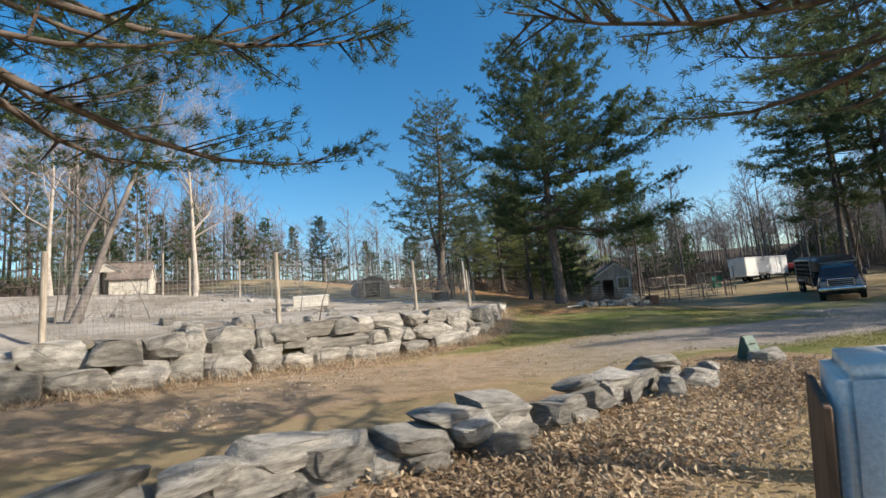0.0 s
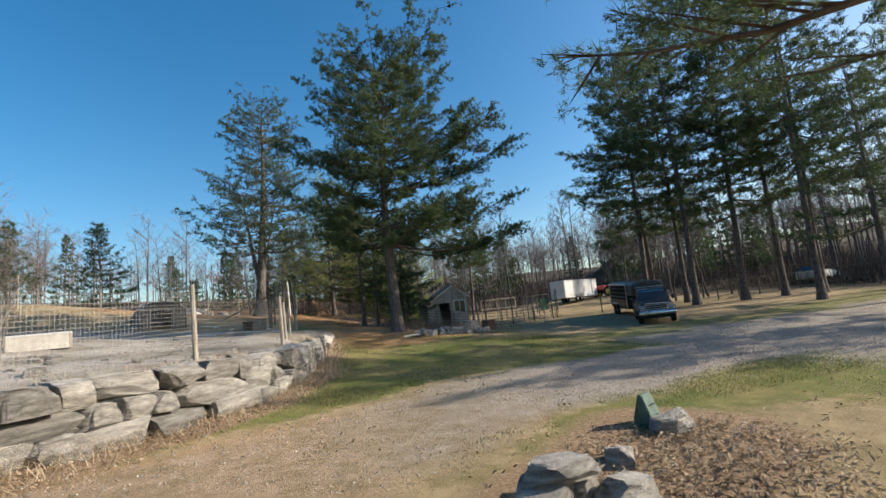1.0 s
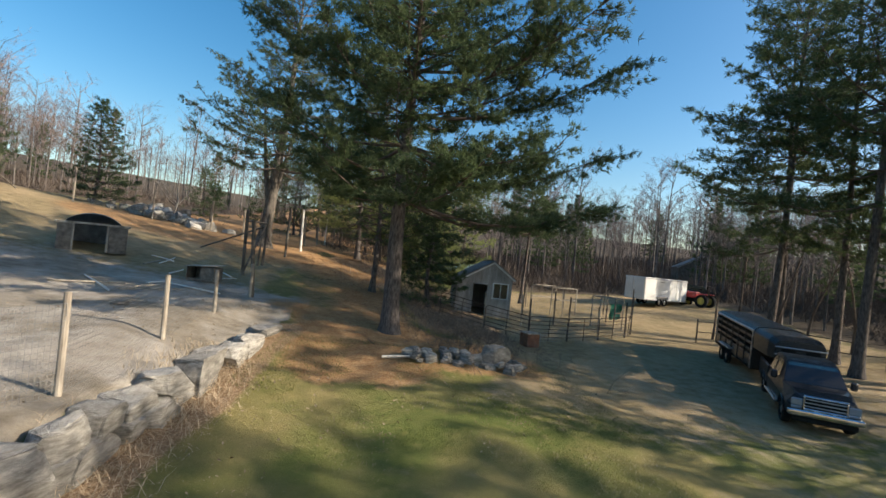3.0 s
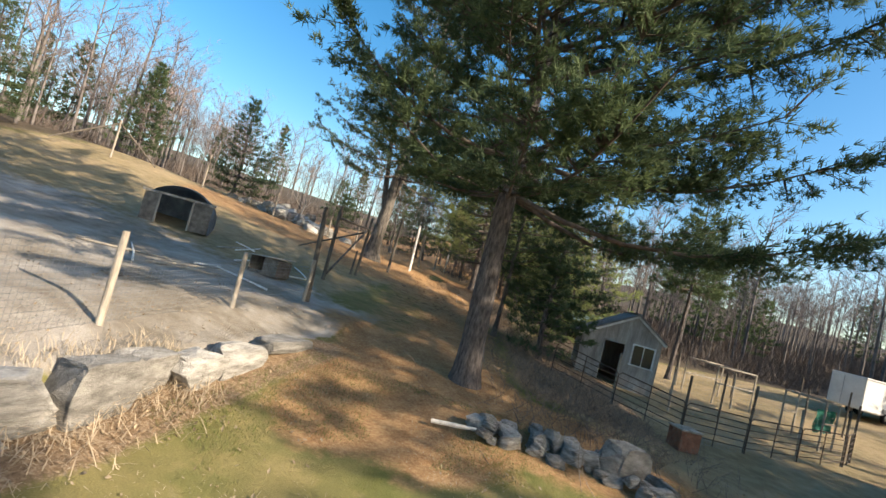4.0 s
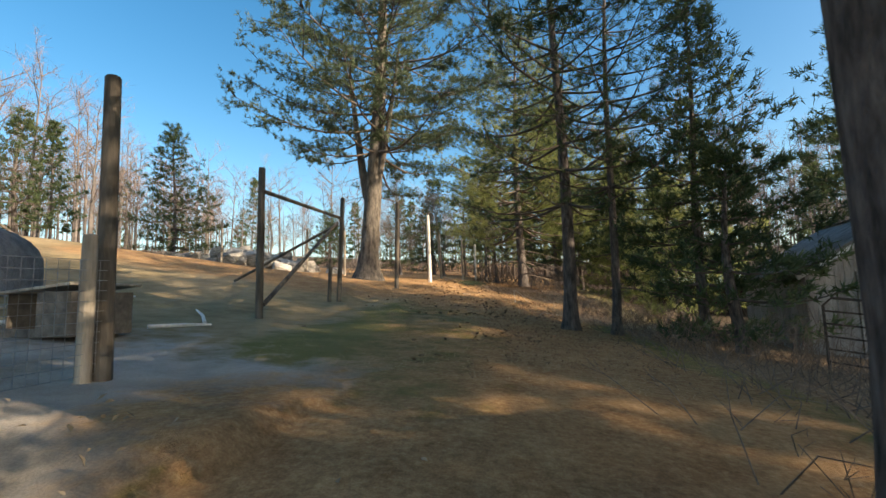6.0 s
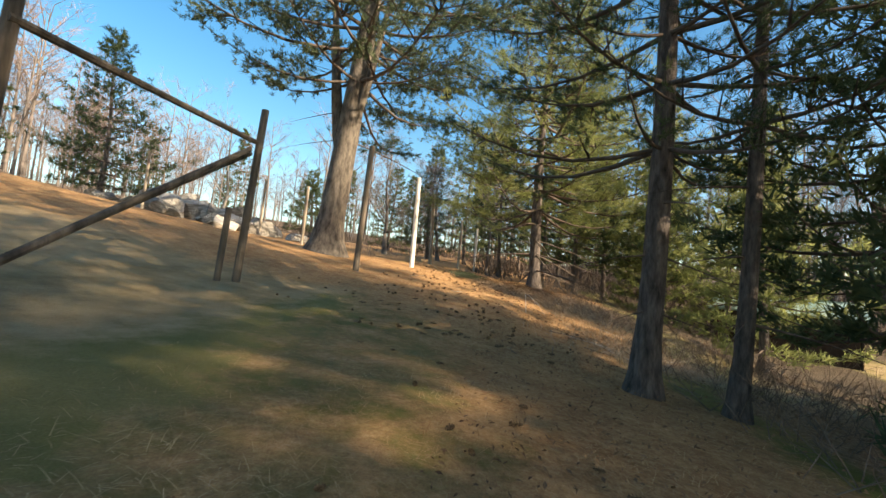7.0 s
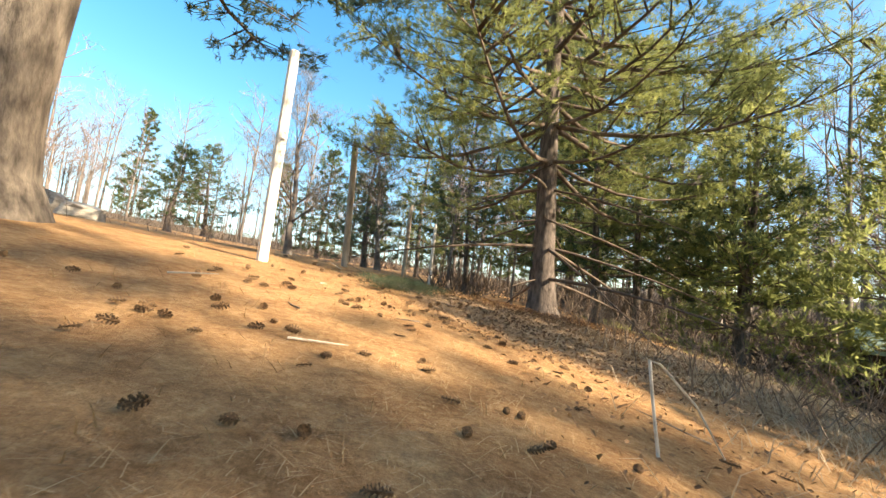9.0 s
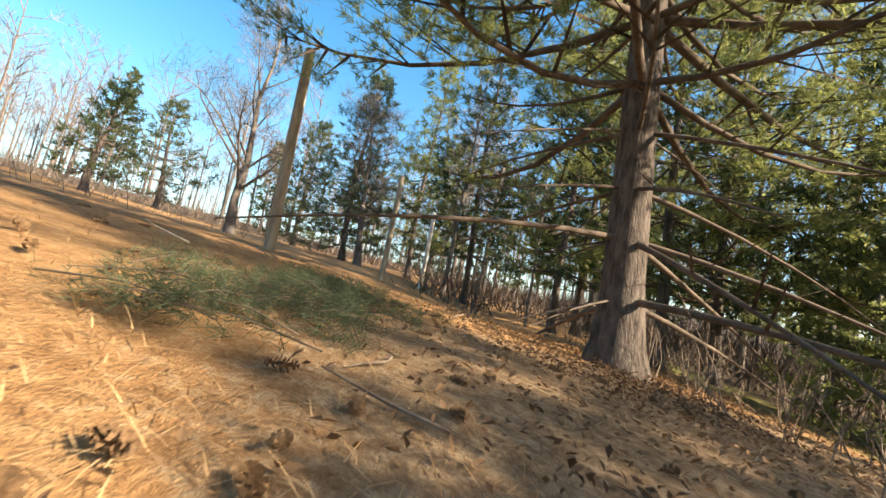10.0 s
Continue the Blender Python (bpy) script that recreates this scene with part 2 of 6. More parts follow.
def line_gap(x, y, pts):
    best = np.full(x.shape, 1e9)
    for (ax, ay), (bx, by) in zip(pts, pts[1:]):
        t = np.clip(((x - ax) * (bx - ax) + (y - ay) * (by - ay)) / ((bx - ax) ** 2 + (by - ay) ** 2), 0, 1)
        best = np.minimum(best, np.hypot(x - ax - t * (bx - ax), y - ay - t * (by - ay)))
    return best


# where gravel, lawn, needles and bare earth lie
DRIVE = [(-30, -2), (-12, 4.5), (-5, 8.6), (0, 12), (5, 14.5), (11, 15.8), (20, 16.5), (35, 16), (80, 20)]
wob = 1.2 * (fbm(fx, fy, 2.5, 3, 3) - 0.5)
gap, along = wall_gap(fx, fy)
gravel = 1 - smooth01(1.6, 2.9, line_gap(fx, fy, DRIVE) + wob)
gravel = np.maximum(gravel, smooth01(12, 17, fx + wob) * (1 - smooth01(20, 23.5, fy + 2 * wob)) * smooth01(9, 12, fy))
gravel = gravel * (0.4 + 0.6 * smooth01(2, 9, fx + wob))
gravel = np.maximum(gravel, 0.25 * smooth01(13, 18, fx + 2 * wob) * smooth01(17, 20, fy) * (1 - smooth01(31, 38, fy)))
PATHLINE = [(6.0, 29.5), (6.6, 32.0), (5.6, 36), (5.2, 44), (5, 52), (5, 62), (6, 80)]
needle = 1 - smooth01(1.9, 4.0, line_gap(fx, fy, PATHLINE) + 2 * wob)
needle = np.maximum(needle, smooth01(44, 49, fy + wob) * (1 - smooth01(8.5, 11, fx + wob)) * smooth01(-16, -10, fx))
needle = np.maximum(needle, 0.8 * (1 - smooth01(1.5, 3.5, np.hypot((fx - 9.5) * 0.6, fy - 31.0) + wob)))
needle = np.maximum(needle, 0.5 * (1 - smooth01(2.0, 3.2, line_gap(fx, fy, DRIVE) + wob)) * (1 - smooth01(1, 5, fx)))
turf = smooth01(32.5, 35.5, fy + wob) * (1 - smooth01(44, 49, fy + 2 * wob)) * (1 - smooth01(4.8, 7.0, fx + 2 * wob)) * smooth01(0.2, 2.0, fx + wob)
needle = needle * (1 - 0.45 * turf)
inside = smooth01(0.2, 0.6, gap) * (1 - smooth01(33, 41, fy + 3 * wob))
bare = inside
straw = smooth01(33.5, 36, fy + wob) * smooth01(9, 12, fx) * (1 - smooth01(54, 60, fy))
straw = np.maximum(straw, (1 - smooth01(9, 12.5, fy + wob)) * (1 - smooth01(9, 12, fx)) * 0.8)
straw = np.maximum(straw, 0.9 * (1 - smooth01(2.2, 3.4, line_gap(fx, fy, DRIVE) + wob)) * (1 - smooth01(4, 9, fx)))
straw = np.maximum(straw, smooth01(22, 26, fx) * smooth01(24, 28, fy + wob))
straw = np.maximum(straw, 0.85 * smooth01(8, 13, fx + 2 * wob) * smooth01(22, 28, fy + 2 * wob))
leaf = (1 - smooth01(0.8, 2.6, line_gap(fx, fy, [(0.0, 5.0), (3.5, 8.0), (6.4, 10.2)]) + wob))
leaf = np.maximum(leaf, (1 - smooth01(0.3, 1.0, np.abs(gap + 0.35) + wob * 0.5)) * (fy < 32))
leaf = np.maximum(leaf, 0.8 * (1 - smooth01(1.6, 3.2, np.hypot(0.8 * (fx - 6.9), 0.8 * (fy - 55.2)) + wob)))
leaf = np.maximum(leaf, smooth01(8.2, 9.8, fx + wob) * (1 - smooth01(13, 15, fx)) * smooth01(33, 36, fy + wob) * (1 - smooth01(45, 48, fy)))
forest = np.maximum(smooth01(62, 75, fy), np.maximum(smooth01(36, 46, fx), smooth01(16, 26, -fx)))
# also below the bank, where the dark floor colour stands for deep shade
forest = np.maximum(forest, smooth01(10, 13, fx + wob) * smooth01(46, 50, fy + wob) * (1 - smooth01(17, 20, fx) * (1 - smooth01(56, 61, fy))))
straw = np.maximum(straw, (1 - smooth01(1.5, 3.5, fx + wob)) * smooth01(32, 35, fy + wob) * (1 - smooth01(20, 28, -fx)) * (1 - smooth01(60, 68, fy)))

straw = straw * (1 - 0.5 * turf) * (1 - forest)

nx, ny = len(gx), len(gy)
q = (np.arange(ny - 1)[:, None] * nx + np.arange(nx - 1)[None]).ravel()
gm = bpy.data.meshes.new("ground")
gm.from_pydata(np.c_[fx, fy, fz].tolist(), [], np.c_[q, q + 1, q + nx + 1, q + nx].tolist())
gm.polygons.foreach_set("use_smooth", [True] * len(gm.polygons))
for key, val in (("gravel", gravel), ("needle", needle), ("bare", bare), ("leaf", leaf), ("forest", forest), ("straw", straw)):
    at = gm.attributes.new(key, "FLOAT", "POINT")
    at.data.foreach_set("value", np.clip(val, 0, 1).astype(np.float32))


def ground_material():
    m, n, l, b = material("ground", 0.95, 0, 0.15)
    co = coords(n)

    def att(name):
        a = n.new("ShaderNodeAttribute")
        a.attribute_name = name
        return a.outputs["Fac"]

    def edged(mask, noisef, lo=0.35, hi=0.65):
        """Breaks a soft mask up along its edge."""
        a = n.new("ShaderNodeMath")
        a.operation = "MULTIPLY_ADD"
        l.new(noisef, a.inputs[0])
        a.inputs[1].default_value = 0.9
        l.new(mask, a.inputs[2])
        s = n.new("ShaderNodeMapRange")
        s.inputs["From Min"].default_value, s.inputs["From Max"].default_value = lo + 0.45, hi + 0.45
        l.new(a.outputs[0], s.inputs["Value"])
        return s.outputs["Result"]

    big, mid, fine, grit = tex_noise(n, l, 0.35, 3, 0.55, co), tex_noise(n, l, 2.2, 4, 0.65, co), tex_noise(n, l, 14, 5, 0.75, co), tex_noise(n, l, 60, 4, 0.75, co)
    grass = blend(n, l, 0.6, ramp(n, l, mid, [(0.3, (0.08, 0.105, 0.028)), (0.55, (0.18, 0.18, 0.055)), (0.75, (0.36, 0.28, 0.12))]), ramp(n, l, big, [(0.35, (0.125, 0.155, 0.04)), (0.62, (0.34, 0.26, 0.115))]))
    stone = ramp(n, l, grit, [(0.25, (0.13, 0.115, 0.1)), (0.5, (0.3, 0.27, 0.24)), (0.75, (0.5, 0.455, 0.41))])
    stone = blend(n, l, 0.5, stone, ramp(n, l, mid, [(0.3, (0.25, 0.195, 0.145)), (0.7, (0.46, 0.38, 0.3))]))
    stone = blend(n, l, 0.7, stone, ramp(n, l, fine, [(0.3, (0.6, 0.6, 0.6)), (0.7, (1.3, 1.3, 1.3))]), "MULTIPLY")
    earth = blend(n, l, 0.5, ramp(n, l, mid, [(0.3, (0.23, 0.19, 0.145)), (0.7, (0.52, 0.465, 0.4))]), ramp(n, l, big, [(0.4, (0.19, 0.155, 0.105)), (0.6, (0.54, 0.49, 0.43))]))
    needles = blend(n, l, 0.5, ramp(n, l, fine, [(0.3, (0.13, 0.058, 0.024)), (0.5, (0.42, 0.225, 0.1)), (0.72, (0.68, 0.47, 0.26))]), ramp(n, l, mid, [(0.3, (0.22, 0.11, 0.05)), (0.7, (0.57, 0.37, 0.19))]))
    litter = ramp(n, l, fine, [(0.25, (0.1, 0.06, 0.035)), (0.5, (0.3, 0.2, 0.12)), (0.75, (0.52, 0.4, 0.27))])
    # shade between the trunks is put into this very dark brown
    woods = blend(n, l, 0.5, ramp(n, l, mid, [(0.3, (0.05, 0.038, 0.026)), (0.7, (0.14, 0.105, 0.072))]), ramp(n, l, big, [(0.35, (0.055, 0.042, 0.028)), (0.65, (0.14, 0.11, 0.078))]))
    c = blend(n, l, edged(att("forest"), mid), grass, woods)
    dry = blend(n, l, 0.5, ramp(n, l, mid, [(0.3, (0.2, 0.14, 0.075)), (0.7, (0.5, 0.38, 0.22))]), ramp(n, l, big, [(0.35, (0.22, 0.18, 0.09)), (0.65, (0.45, 0.33, 0.19))]))
    c = blend(n, l, edged(att("straw"), mid), c, dry)
    c = blend(n, l, edged(att("bare"), mid), c, earth)
    c = blend(n, l, edged(att("needle"), mid), c, needles)
    c = blend(n, l, edged(att("gravel"), mid, 0.15, 0.85), c, stone)
    c = blend(n, l, edged(att("leaf"), fine), c, litter)
    g = ramp(n, l, grit, [(0.25, (0.6, 0.6, 0.6)), (0.75, (1.3, 1.3, 1.3))])
    c = blend(n, l, 0.8, c, g, "MULTIPLY")
    l.new(c, b.inputs["Base Color"])
    h = n.new("ShaderNodeMath")
    h.operation = "ADD"
    l.new(fine, h.inputs[0])
    l.new(grit, h.inputs[1])
    bump(n, l, b, h.outputs[0], 0.7, 0.05)
    return m


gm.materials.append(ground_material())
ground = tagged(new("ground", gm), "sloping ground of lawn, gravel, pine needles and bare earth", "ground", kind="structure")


# ---------------------------------------------------------------- trees
class Shape:
    """Collects many small pieces into one mesh."""

    def __init__(self):
        self.v, self.f, self.n = [], [], 0

    def add(self, v, f):
        self.v.append(v)
        self.f.append(np.asarray(f) + self.n)
        self.n += len(v)

    def limb(self, pts, radii, sides):
        pts, radii = np.asarray(pts, float), np.asarray(radii, float)
        d = np.gradient(pts, axis=0)
        d /= np.linalg.norm(d, axis=1)[:, None] + 1e-9
        ref = np.where(np.abs(d[:, 2:3]) > 0.9, [[1.0, 0.1, 0]], [[0.05, 0, 1.0]])
        a = np.cross(d, ref)
        a /= np.linalg.norm(a, axis=1)[:, None] + 1e-9
        c = np.cross(d, a)
        w = 2 * np.pi * np.arange(sides) / sides
        ring = pts[:, None] + radii[:, None, None] * (np.cos(w)[None, :, None] * a[:, None] + np.sin(w)[None, :, None] * c[:, None])
        k = len(pts)
        i, s = np.meshgrid(np.arange(k - 1), np.arange(sides), indexing="ij")
        t = (s + 1) % sides
        quad = np.stack([i * sides + s, i * sides + t, (i + 1) * sides + t, (i + 1) * sides + s], -1).reshape(-1, 4)
        self.add(ring.reshape(-1, 3), quad)

    def object(self, name, mat, parent=None, label="", smooth=True):
        v = np.concatenate(self.v)
        me = bpy.data.meshes.new(name)
        f = np.concatenate(self.f)
        k = f.shape[1]
        me.vertices.add(len(v))
        me.vertices.foreach_set("co", v.astype(np.float32).ravel())
        me.loops.add(f.size)
        me.loops.foreach_set("vertex_index", f.astype(np.int32).ravel())
        me.polygons.add(len(f))
        me.polygons.foreach_set("loop_start", np.arange(0, f.size, k, dtype=np.int32))
        me.polygons.foreach_set("loop_total", np.full(len(f), k, dtype=np.int32))
        me.polygons.foreach_set("use_smooth", np.full(len(f), smooth))
        me.update(calc_edges=True)
        me.materials.append(mat)
        ob = new(name, me)
        if parent is not None:
            ob.parent = parent
        if label:
            ob["label"] = label
        return ob


def unit(v):
    return v / (np.linalg.norm(v, axis=-1, keepdims=True) + 1e-9)


def tufts(rng, at, way, blades, length, width, shape):
    """Sprays of thin needle blades at places, roughly along a way."""
    n = len(at)
    d = unit(unit(way)[:, None] * 0.75 + rng.normal(0, 0.55, (n, blades, 3)) + [0, 0, 0.12])
    ln = length * rng.uniform(0.6, 1.15, (n, blades, 1))
    s = unit(np.cross(d, rng.normal(0, 1, (n, blades, 3)))) * width * 0.5
    base = at[:, None] + rng.normal(0, length * 0.12, (n, blades, 3))
    v = np.stack([base - s, base + s, base + d * ln], 2).reshape(-1, 3)
    shape.add(v, np.arange(len(v)).reshape(-1, 3))


def pine_shapes(seed, tall, girth, crown, reach, whorl=0.75, per=5, blades=9, needle=0.26, thick=0.032, dense=1.0, lean=(0, 0), top=0.1, dead=0.0, sides=10, fork=None, flare=1.6, droop=0.0, dome=0.5, full=0.66, least=0.5, side_way=None, dry_limbs=(1, 4)):
    """Trunk, limbs and needles of a white pine, foot at the origin. crown: height of its lowest live bough; reach: longest bough;
    full and dome: how blunt the crown is; side_way: (azimuth, share) by which boughs on one side grow longer."""
    rng = np.random.default_rng(seed)
    trunk, limbs, leaves = Shape(), Shape(), Shape()
    zs = np.linspace(0, 1, 16)
    bend = np.c_[lean[0] * zs + 0.12 * np.sin(zs * 5 + seed), lean[1] * zs + 0.12 * np.cos(zs * 4 + seed), zs * tall]
    bend[:, :2] -= bend[0, :2]
    rad = girth / 2 * ((1 - zs) ** 0.85 * 0.97 + 0.03)
    rad[0] *= flare
    first = np.array([[bend[1, 0] * 0.25, bend[1, 1] * 0.25, tall * 0.022], [bend[1, 0] * 0.5, bend[1, 1] * 0.5, tall * 0.045]])
    pts = np.r_[bend[:1] - [0, 0, 0.25], bend[:1] + [0, 0, 0.02], first, bend[1:]]
    rr = np.r_[rad[0] * 1.15, rad[0], girth / 2 * (1 + (flare - 1) * 0.35), girth / 2 * (1 + (flare - 1) * 0.1), rad[1:]]
    trunk.limb(pts, rr, sides)
    for z0, dx, dy, g in fork or ():
        q = np.linspace(0, 1, 9)
        b0 = [np.interp(z0, bend[:, 2], bend[:, i]) for i in range(2)]
        trunk.limb(np.c_[b0[0] + dx * q**0.7, b0[1] + dy * q**0.7, z0 - 0.3 + (tall * 0.55 - z0) * q], g / 2 * (1 - 0.8 * q), 10)
    axis = lambda z: np.array([np.interp(z, bend[:, 2], bend[:, 0]), np.interp(z, bend[:, 2], bend[:, 1]), z])
    at, way = [], []
    z = crown * (1 - dead)
    while z < tall * 0.985:
        u = np.clip((z - crown) / (tall - crown), 0, 1)
        dry = z < crown
        prof = (full + (1 - full) * np.sin(np.pi * min(1, u * 1.5 + 0.15))) * (1 - u) ** dome + top * (1 - u)
        n = per if not dry else rng.integers(*dry_limbs)
        a0 = rng.uniform(0, 2 * np.pi)
        for k in range(n):
            az = a0 + 2 * np.pi * (k + rng.uniform(-0.35, 0.35)) / n
            ln = reach * prof * rng.uniform(least, 1.12) * (1 if not dry else rng.uniform(0.4, 0.9) if dry_limbs[0] > 2 else rng.uniform(0.25, 0.6))
            if side_way:
                ln *= 1 + side_way[1] * math.cos(az - math.radians(side_way[0]))
            if ln < 0.25:
                continue
            up = (0.02 + 0.6 * u**1.6 if not dry else -0.1) + rng.normal(0, 0.09) - droop * (1 - u)
            s = np.linspace(0, 1, 6)
            out = np.array([np.cos(az), np.sin(az), 0.0])
            side = np.array([-np.sin(az), np.cos(az), 0.0])
            p = axis(z)[None] + out * (s * ln)[:, None] + side * (rng.normal(0, 0.07) * ln * s**2)[:, None]
            p[:, 2] += ln * (up * s - 0.12 * s**2 if dry else up * s + 0.16 * s**2.2 * (0.4 + u) - 0.10 * np.sin(s * np.pi) * (1 - u))
            r0 = (0.0105 * ln + 0.008) * (1 if not dry else 0.8)
            limbs.limb(p, r0 * (1 - 0.85 * s), 5 if ln > 1.5 else 4)
            # side twigs, each with a plume of needle tufts towards its end
            m = max(3, int(ln * (3.0 if not dry else 1.6) * dense**0.5))
            for q in rng.uniform(0.12, 1.0, m) ** 0.75:
                b = np.array([np.interp(q, s, p[:, i]) for i in range(3)])
                turn = rng.choice([-1, 1])
                tl = ln * rng.uniform(0.16, 0.36) * (1.15 - 0.5 * q)
                tw = unit(out * rng.uniform(0.35, 0.9) + side * turn * rng.uniform(0.4, 1.0) + np.array([0, 0, rng.uniform(-0.05, 0.3)]))
                e = b + tw * tl
                limbs.limb([b, e], [r0 * 0.4, r0 * 0.1], 2)
                if dry:
                    continue
                c = max(2, int(tl / 0.15 * dense))
                w = rng.uniform(0.35, 1.08, c)[:, None]
                at.append(b + (e - b) * w + rng.normal(0, 0.05 + 0.06 * tl, (c, 3)) * [1, 1, 0.7])
                way.append(np.repeat(tw[None], c, 0) + rng.normal(0, 0.3, (c, 3)) + [0, 0, 0.25])
            if not dry:
                c = max(3, int(ln * 2.4 * dense))
                w = rng.uniform(0.5, 1.04, c)
                at.append(np.stack([np.interp(w, s, p[:, i]) for i in range(3)], -1) + rng.normal(0, 0.09, (c, 3)))
                way.append(np.repeat(out[None], c, 0) + rng.normal(0, 0.4, (c, 3)) + [0, 0, 0.25])
        z += whorl * rng.uniform(0.8, 1.2) * (1 - 0.4 * u)
    if at:
        tufts(rng, np.concatenate(at), np.concatenate(way), blades, needle, thick, leaves)
    return trunk, limbs, leaves


def pine(x, y, seed, label, turn=0.0, group="white pines", needles=None, bark=None, scale=1.0, sink=0.05, **kw):
    t, b, c = pine_shapes(seed, **kw)
    e = thing("pine_tree", pose(x, y, height(x, y) - sink, 0, 0, turn), label, "pine tree", group)
    e.scale = (scale,) * 3
    t.object("trunk", bark or M_bark, e)
    tagged(b.object("branchwork", M_twig, e, "bare brown limbs and twigs"), kind="stuff")
    if c.v:
        tagged(c.object("crown", needles or M_needles, e, "tufts of long green needles", False), kind="stuff")
    return e


def bare_shape(seed, tall, girth, levels=4, first=0.35, lean=(0, 0), kids=(7, 4, 3), sides=(8, 5, 3, 3), spread=0.8, reach=0.5):
    """A leafless broad-leaved tree, foot at the origin."""
    rng = np.random.default_rng(seed)
    shape = Shape()
    shape.tips = []

    def grow(p, d, ln, r, lev):
        seg = 6 if lev == 0 else 4 if lev < 2 else 2
        pts, q, w = [p], p, d
        for k in range(seg):
            w = unit(w + rng.normal(0, 0.10 + 0.07 * lev, 3) + np.array([0, 0, 0.03 * lev]))
            q = q + w * ln / seg
            pts.append(q)
        s = np.linspace(0, 1, seg + 1)
        rad = r * (1 - s * (0.82 if lev < levels - 1 else 0.9))
        if lev == 0:
            rad[0] *= 1.35
        shape.limb(pts, rad, sides[min(lev, len(sides) - 1)])
        if lev + 1 >= levels:
            shape.tips.append((np.array(pts), w, ln))
            return
        pts = np.array(pts)
        for k in range(kids[min(lev, len(kids) - 1)]):
            t = rng.uniform(first if lev == 0 else 0.25, 1.0)
            b = np.array([np.interp(t, s, pts[:, i]) for i in range(3)])
            o = unit(rng.normal(0, 1, 3) * [1, 1, 0.35])
            nd = unit(w * rng.uniform(0.5, 1.0) + o * spread + [0, 0, 0.3])
            grow(b, nd, ln * reach * rng.uniform(0.7, 1.15) * (1.1 - 0.4 * t), max(0.004, np.interp(t, s, rad) * (0.55 if lev else 0.42)), lev + 1)

    grow(np.array([0, 0, -0.15]), unit(np.array([lean[0], lean[1], 1.0])), tall * 0.8, girth / 2, 0)
    return shape


def bare_tree(x, y, seed, tall, girth, label, mat=None, turn=0.0, group="bare trees", **kw):
    e = thing("bare_tree", pose(x, y, height(x, y), 0, 0, turn), label, "bare tree", group)
    s = bare_shape(seed, tall, girth, **kw)
    s.object("trunk", mat or M_bare, e)
    g = np.random.default_rng(seed)
    fine = Shape()
    at = np.concatenate([g.uniform(0.2, 1.0, (3, 1)) * (p[-1] - p[0]) + p[0] for p, w, ln in s.tips])
    way = np.repeat(np.array([w for p, w, ln in s.tips]), 3, 0) + [0, 0, 0.25]
    tufts(g, at, way, 2, 0.045 * tall + 0.12, 0.0006 * tall + 0.003, fine)
    tagged(fine.object("twigwork", mat or M_bare, e, "haze of fine bare twigs", False), kind="stuff")
    return e


big = dict(blades=11, needle=0.23, thick=0.03)
pine(7.5, 32.6, 3, "tall old white pine with a broad layered crown", tall=17.6, girth=0.72, crown=5.5, reach=6.7, whorl=1.15, per=8, dense=1.75, sides=24, flare=1.4, dome=0.12, full=0.8, least=0.6, side_way=(-10, 0.14), **big)
pine(-0.95, 52.5, 5, "large grey-barked pine with a flared foot and forked stems", tall=21.0, girth=0.95, crown=5.8, reach=6.0, whorl=1.0, per=7, dense=1.15, dead=0.3, dome=0.22, full=0.8, least=0.6, sides=20, flare=1.7, lean=(1.0, 0), fork=((3.5, -1.3, 0.3, 0.5), (4.6, 1.5, -0.6, 0.34)), bark=M_bark_oak, needles=M_needles_blue, **big)
mid = dict(blades=16, needle=0.15, thick=0.011)
pine(7.3, 43.7, 7, "slim dark pine with dead lower limbs beside the track", tall=15, girth=0.36, crown=3.3, reach=3.9, whorl=0.8, per=6, dense=1.3, dead=0.65, dome=0.4, sides=14, **mid)
pine(8.45, 43.6, 8, "thin dark pine leaning over the bank", tall=13, girth=0.24, crown=3.2, reach=3.1, whorl=0.8, per=5, dense=1.2, dead=0.6, lean=(0.6, 0), dome=0.4, sides=12, **mid)
pine(6.5, 58.2, 9, "sunlit pine with long low boughs over the bank", tall=16, girth=0.52, crown=3.5, reach=5.4, whorl=0.75, per=7, dense=1.6, dead=0.75, dry_limbs=(4, 7), needles=M_needles_sunlit, sides=20, droop=0.1, dome=0.34, full=0.75, least=0.55, side_way=(-20, 0.15), blades=14, needle=0.16, thick=0.014)
# the last three stand out of view, added to shade the lawn
for k, (x, y, tall, girth) in enumerate(((33.5, 39.4, 25, 0.4), (32.6, 35.0, 25, 0.42), (31.2, 38.0, 24, 0.5), (30.8, 32.4, 26, 0.5), (33.6, 30.6, 26, 0.5), (36.5, 29.6, 26, 0.45), (33.8, 25.4, 25, 0.45), (38.5, 28.2, 26, 0.45), (41.5, 21.6, 21, 0.45), (34.0, 13.2, 17, 0.45), (39.5, 11.6, 20, 0.45), (37.5, 9.2, 20, 0.45))):
    pine(x, y, 20 + k, "tall straight pine with a high crown beside the lot", turn=70 * k, tall=tall, girth=girth, crown=6.5 + 1.3 * (k * 7 % 4), reach=6.2 - 0.5 * (k % 3), whorl=1.3 + 0.12 * (k % 4), per=6, dense=1.15, dead=0.55, dome=0.2, full=0.75, least=0.25, lean=(0.8 * math.sin(2.3 * k), 0.8 * math.cos(1.7 * k)), sides=10, blades=6, needle=0.34, thick=0.05)
pine(31.5, 20.3, 30, "dark pine with low boughs at the edge of the lot", tall=15, girth=0.42, crown=4.0, reach=4.6, whorl=0.9, per=6, dense=0.9, dead=0.4, dome=0.4, sides=8, blades=6, needle=0.34, thick=0.055)
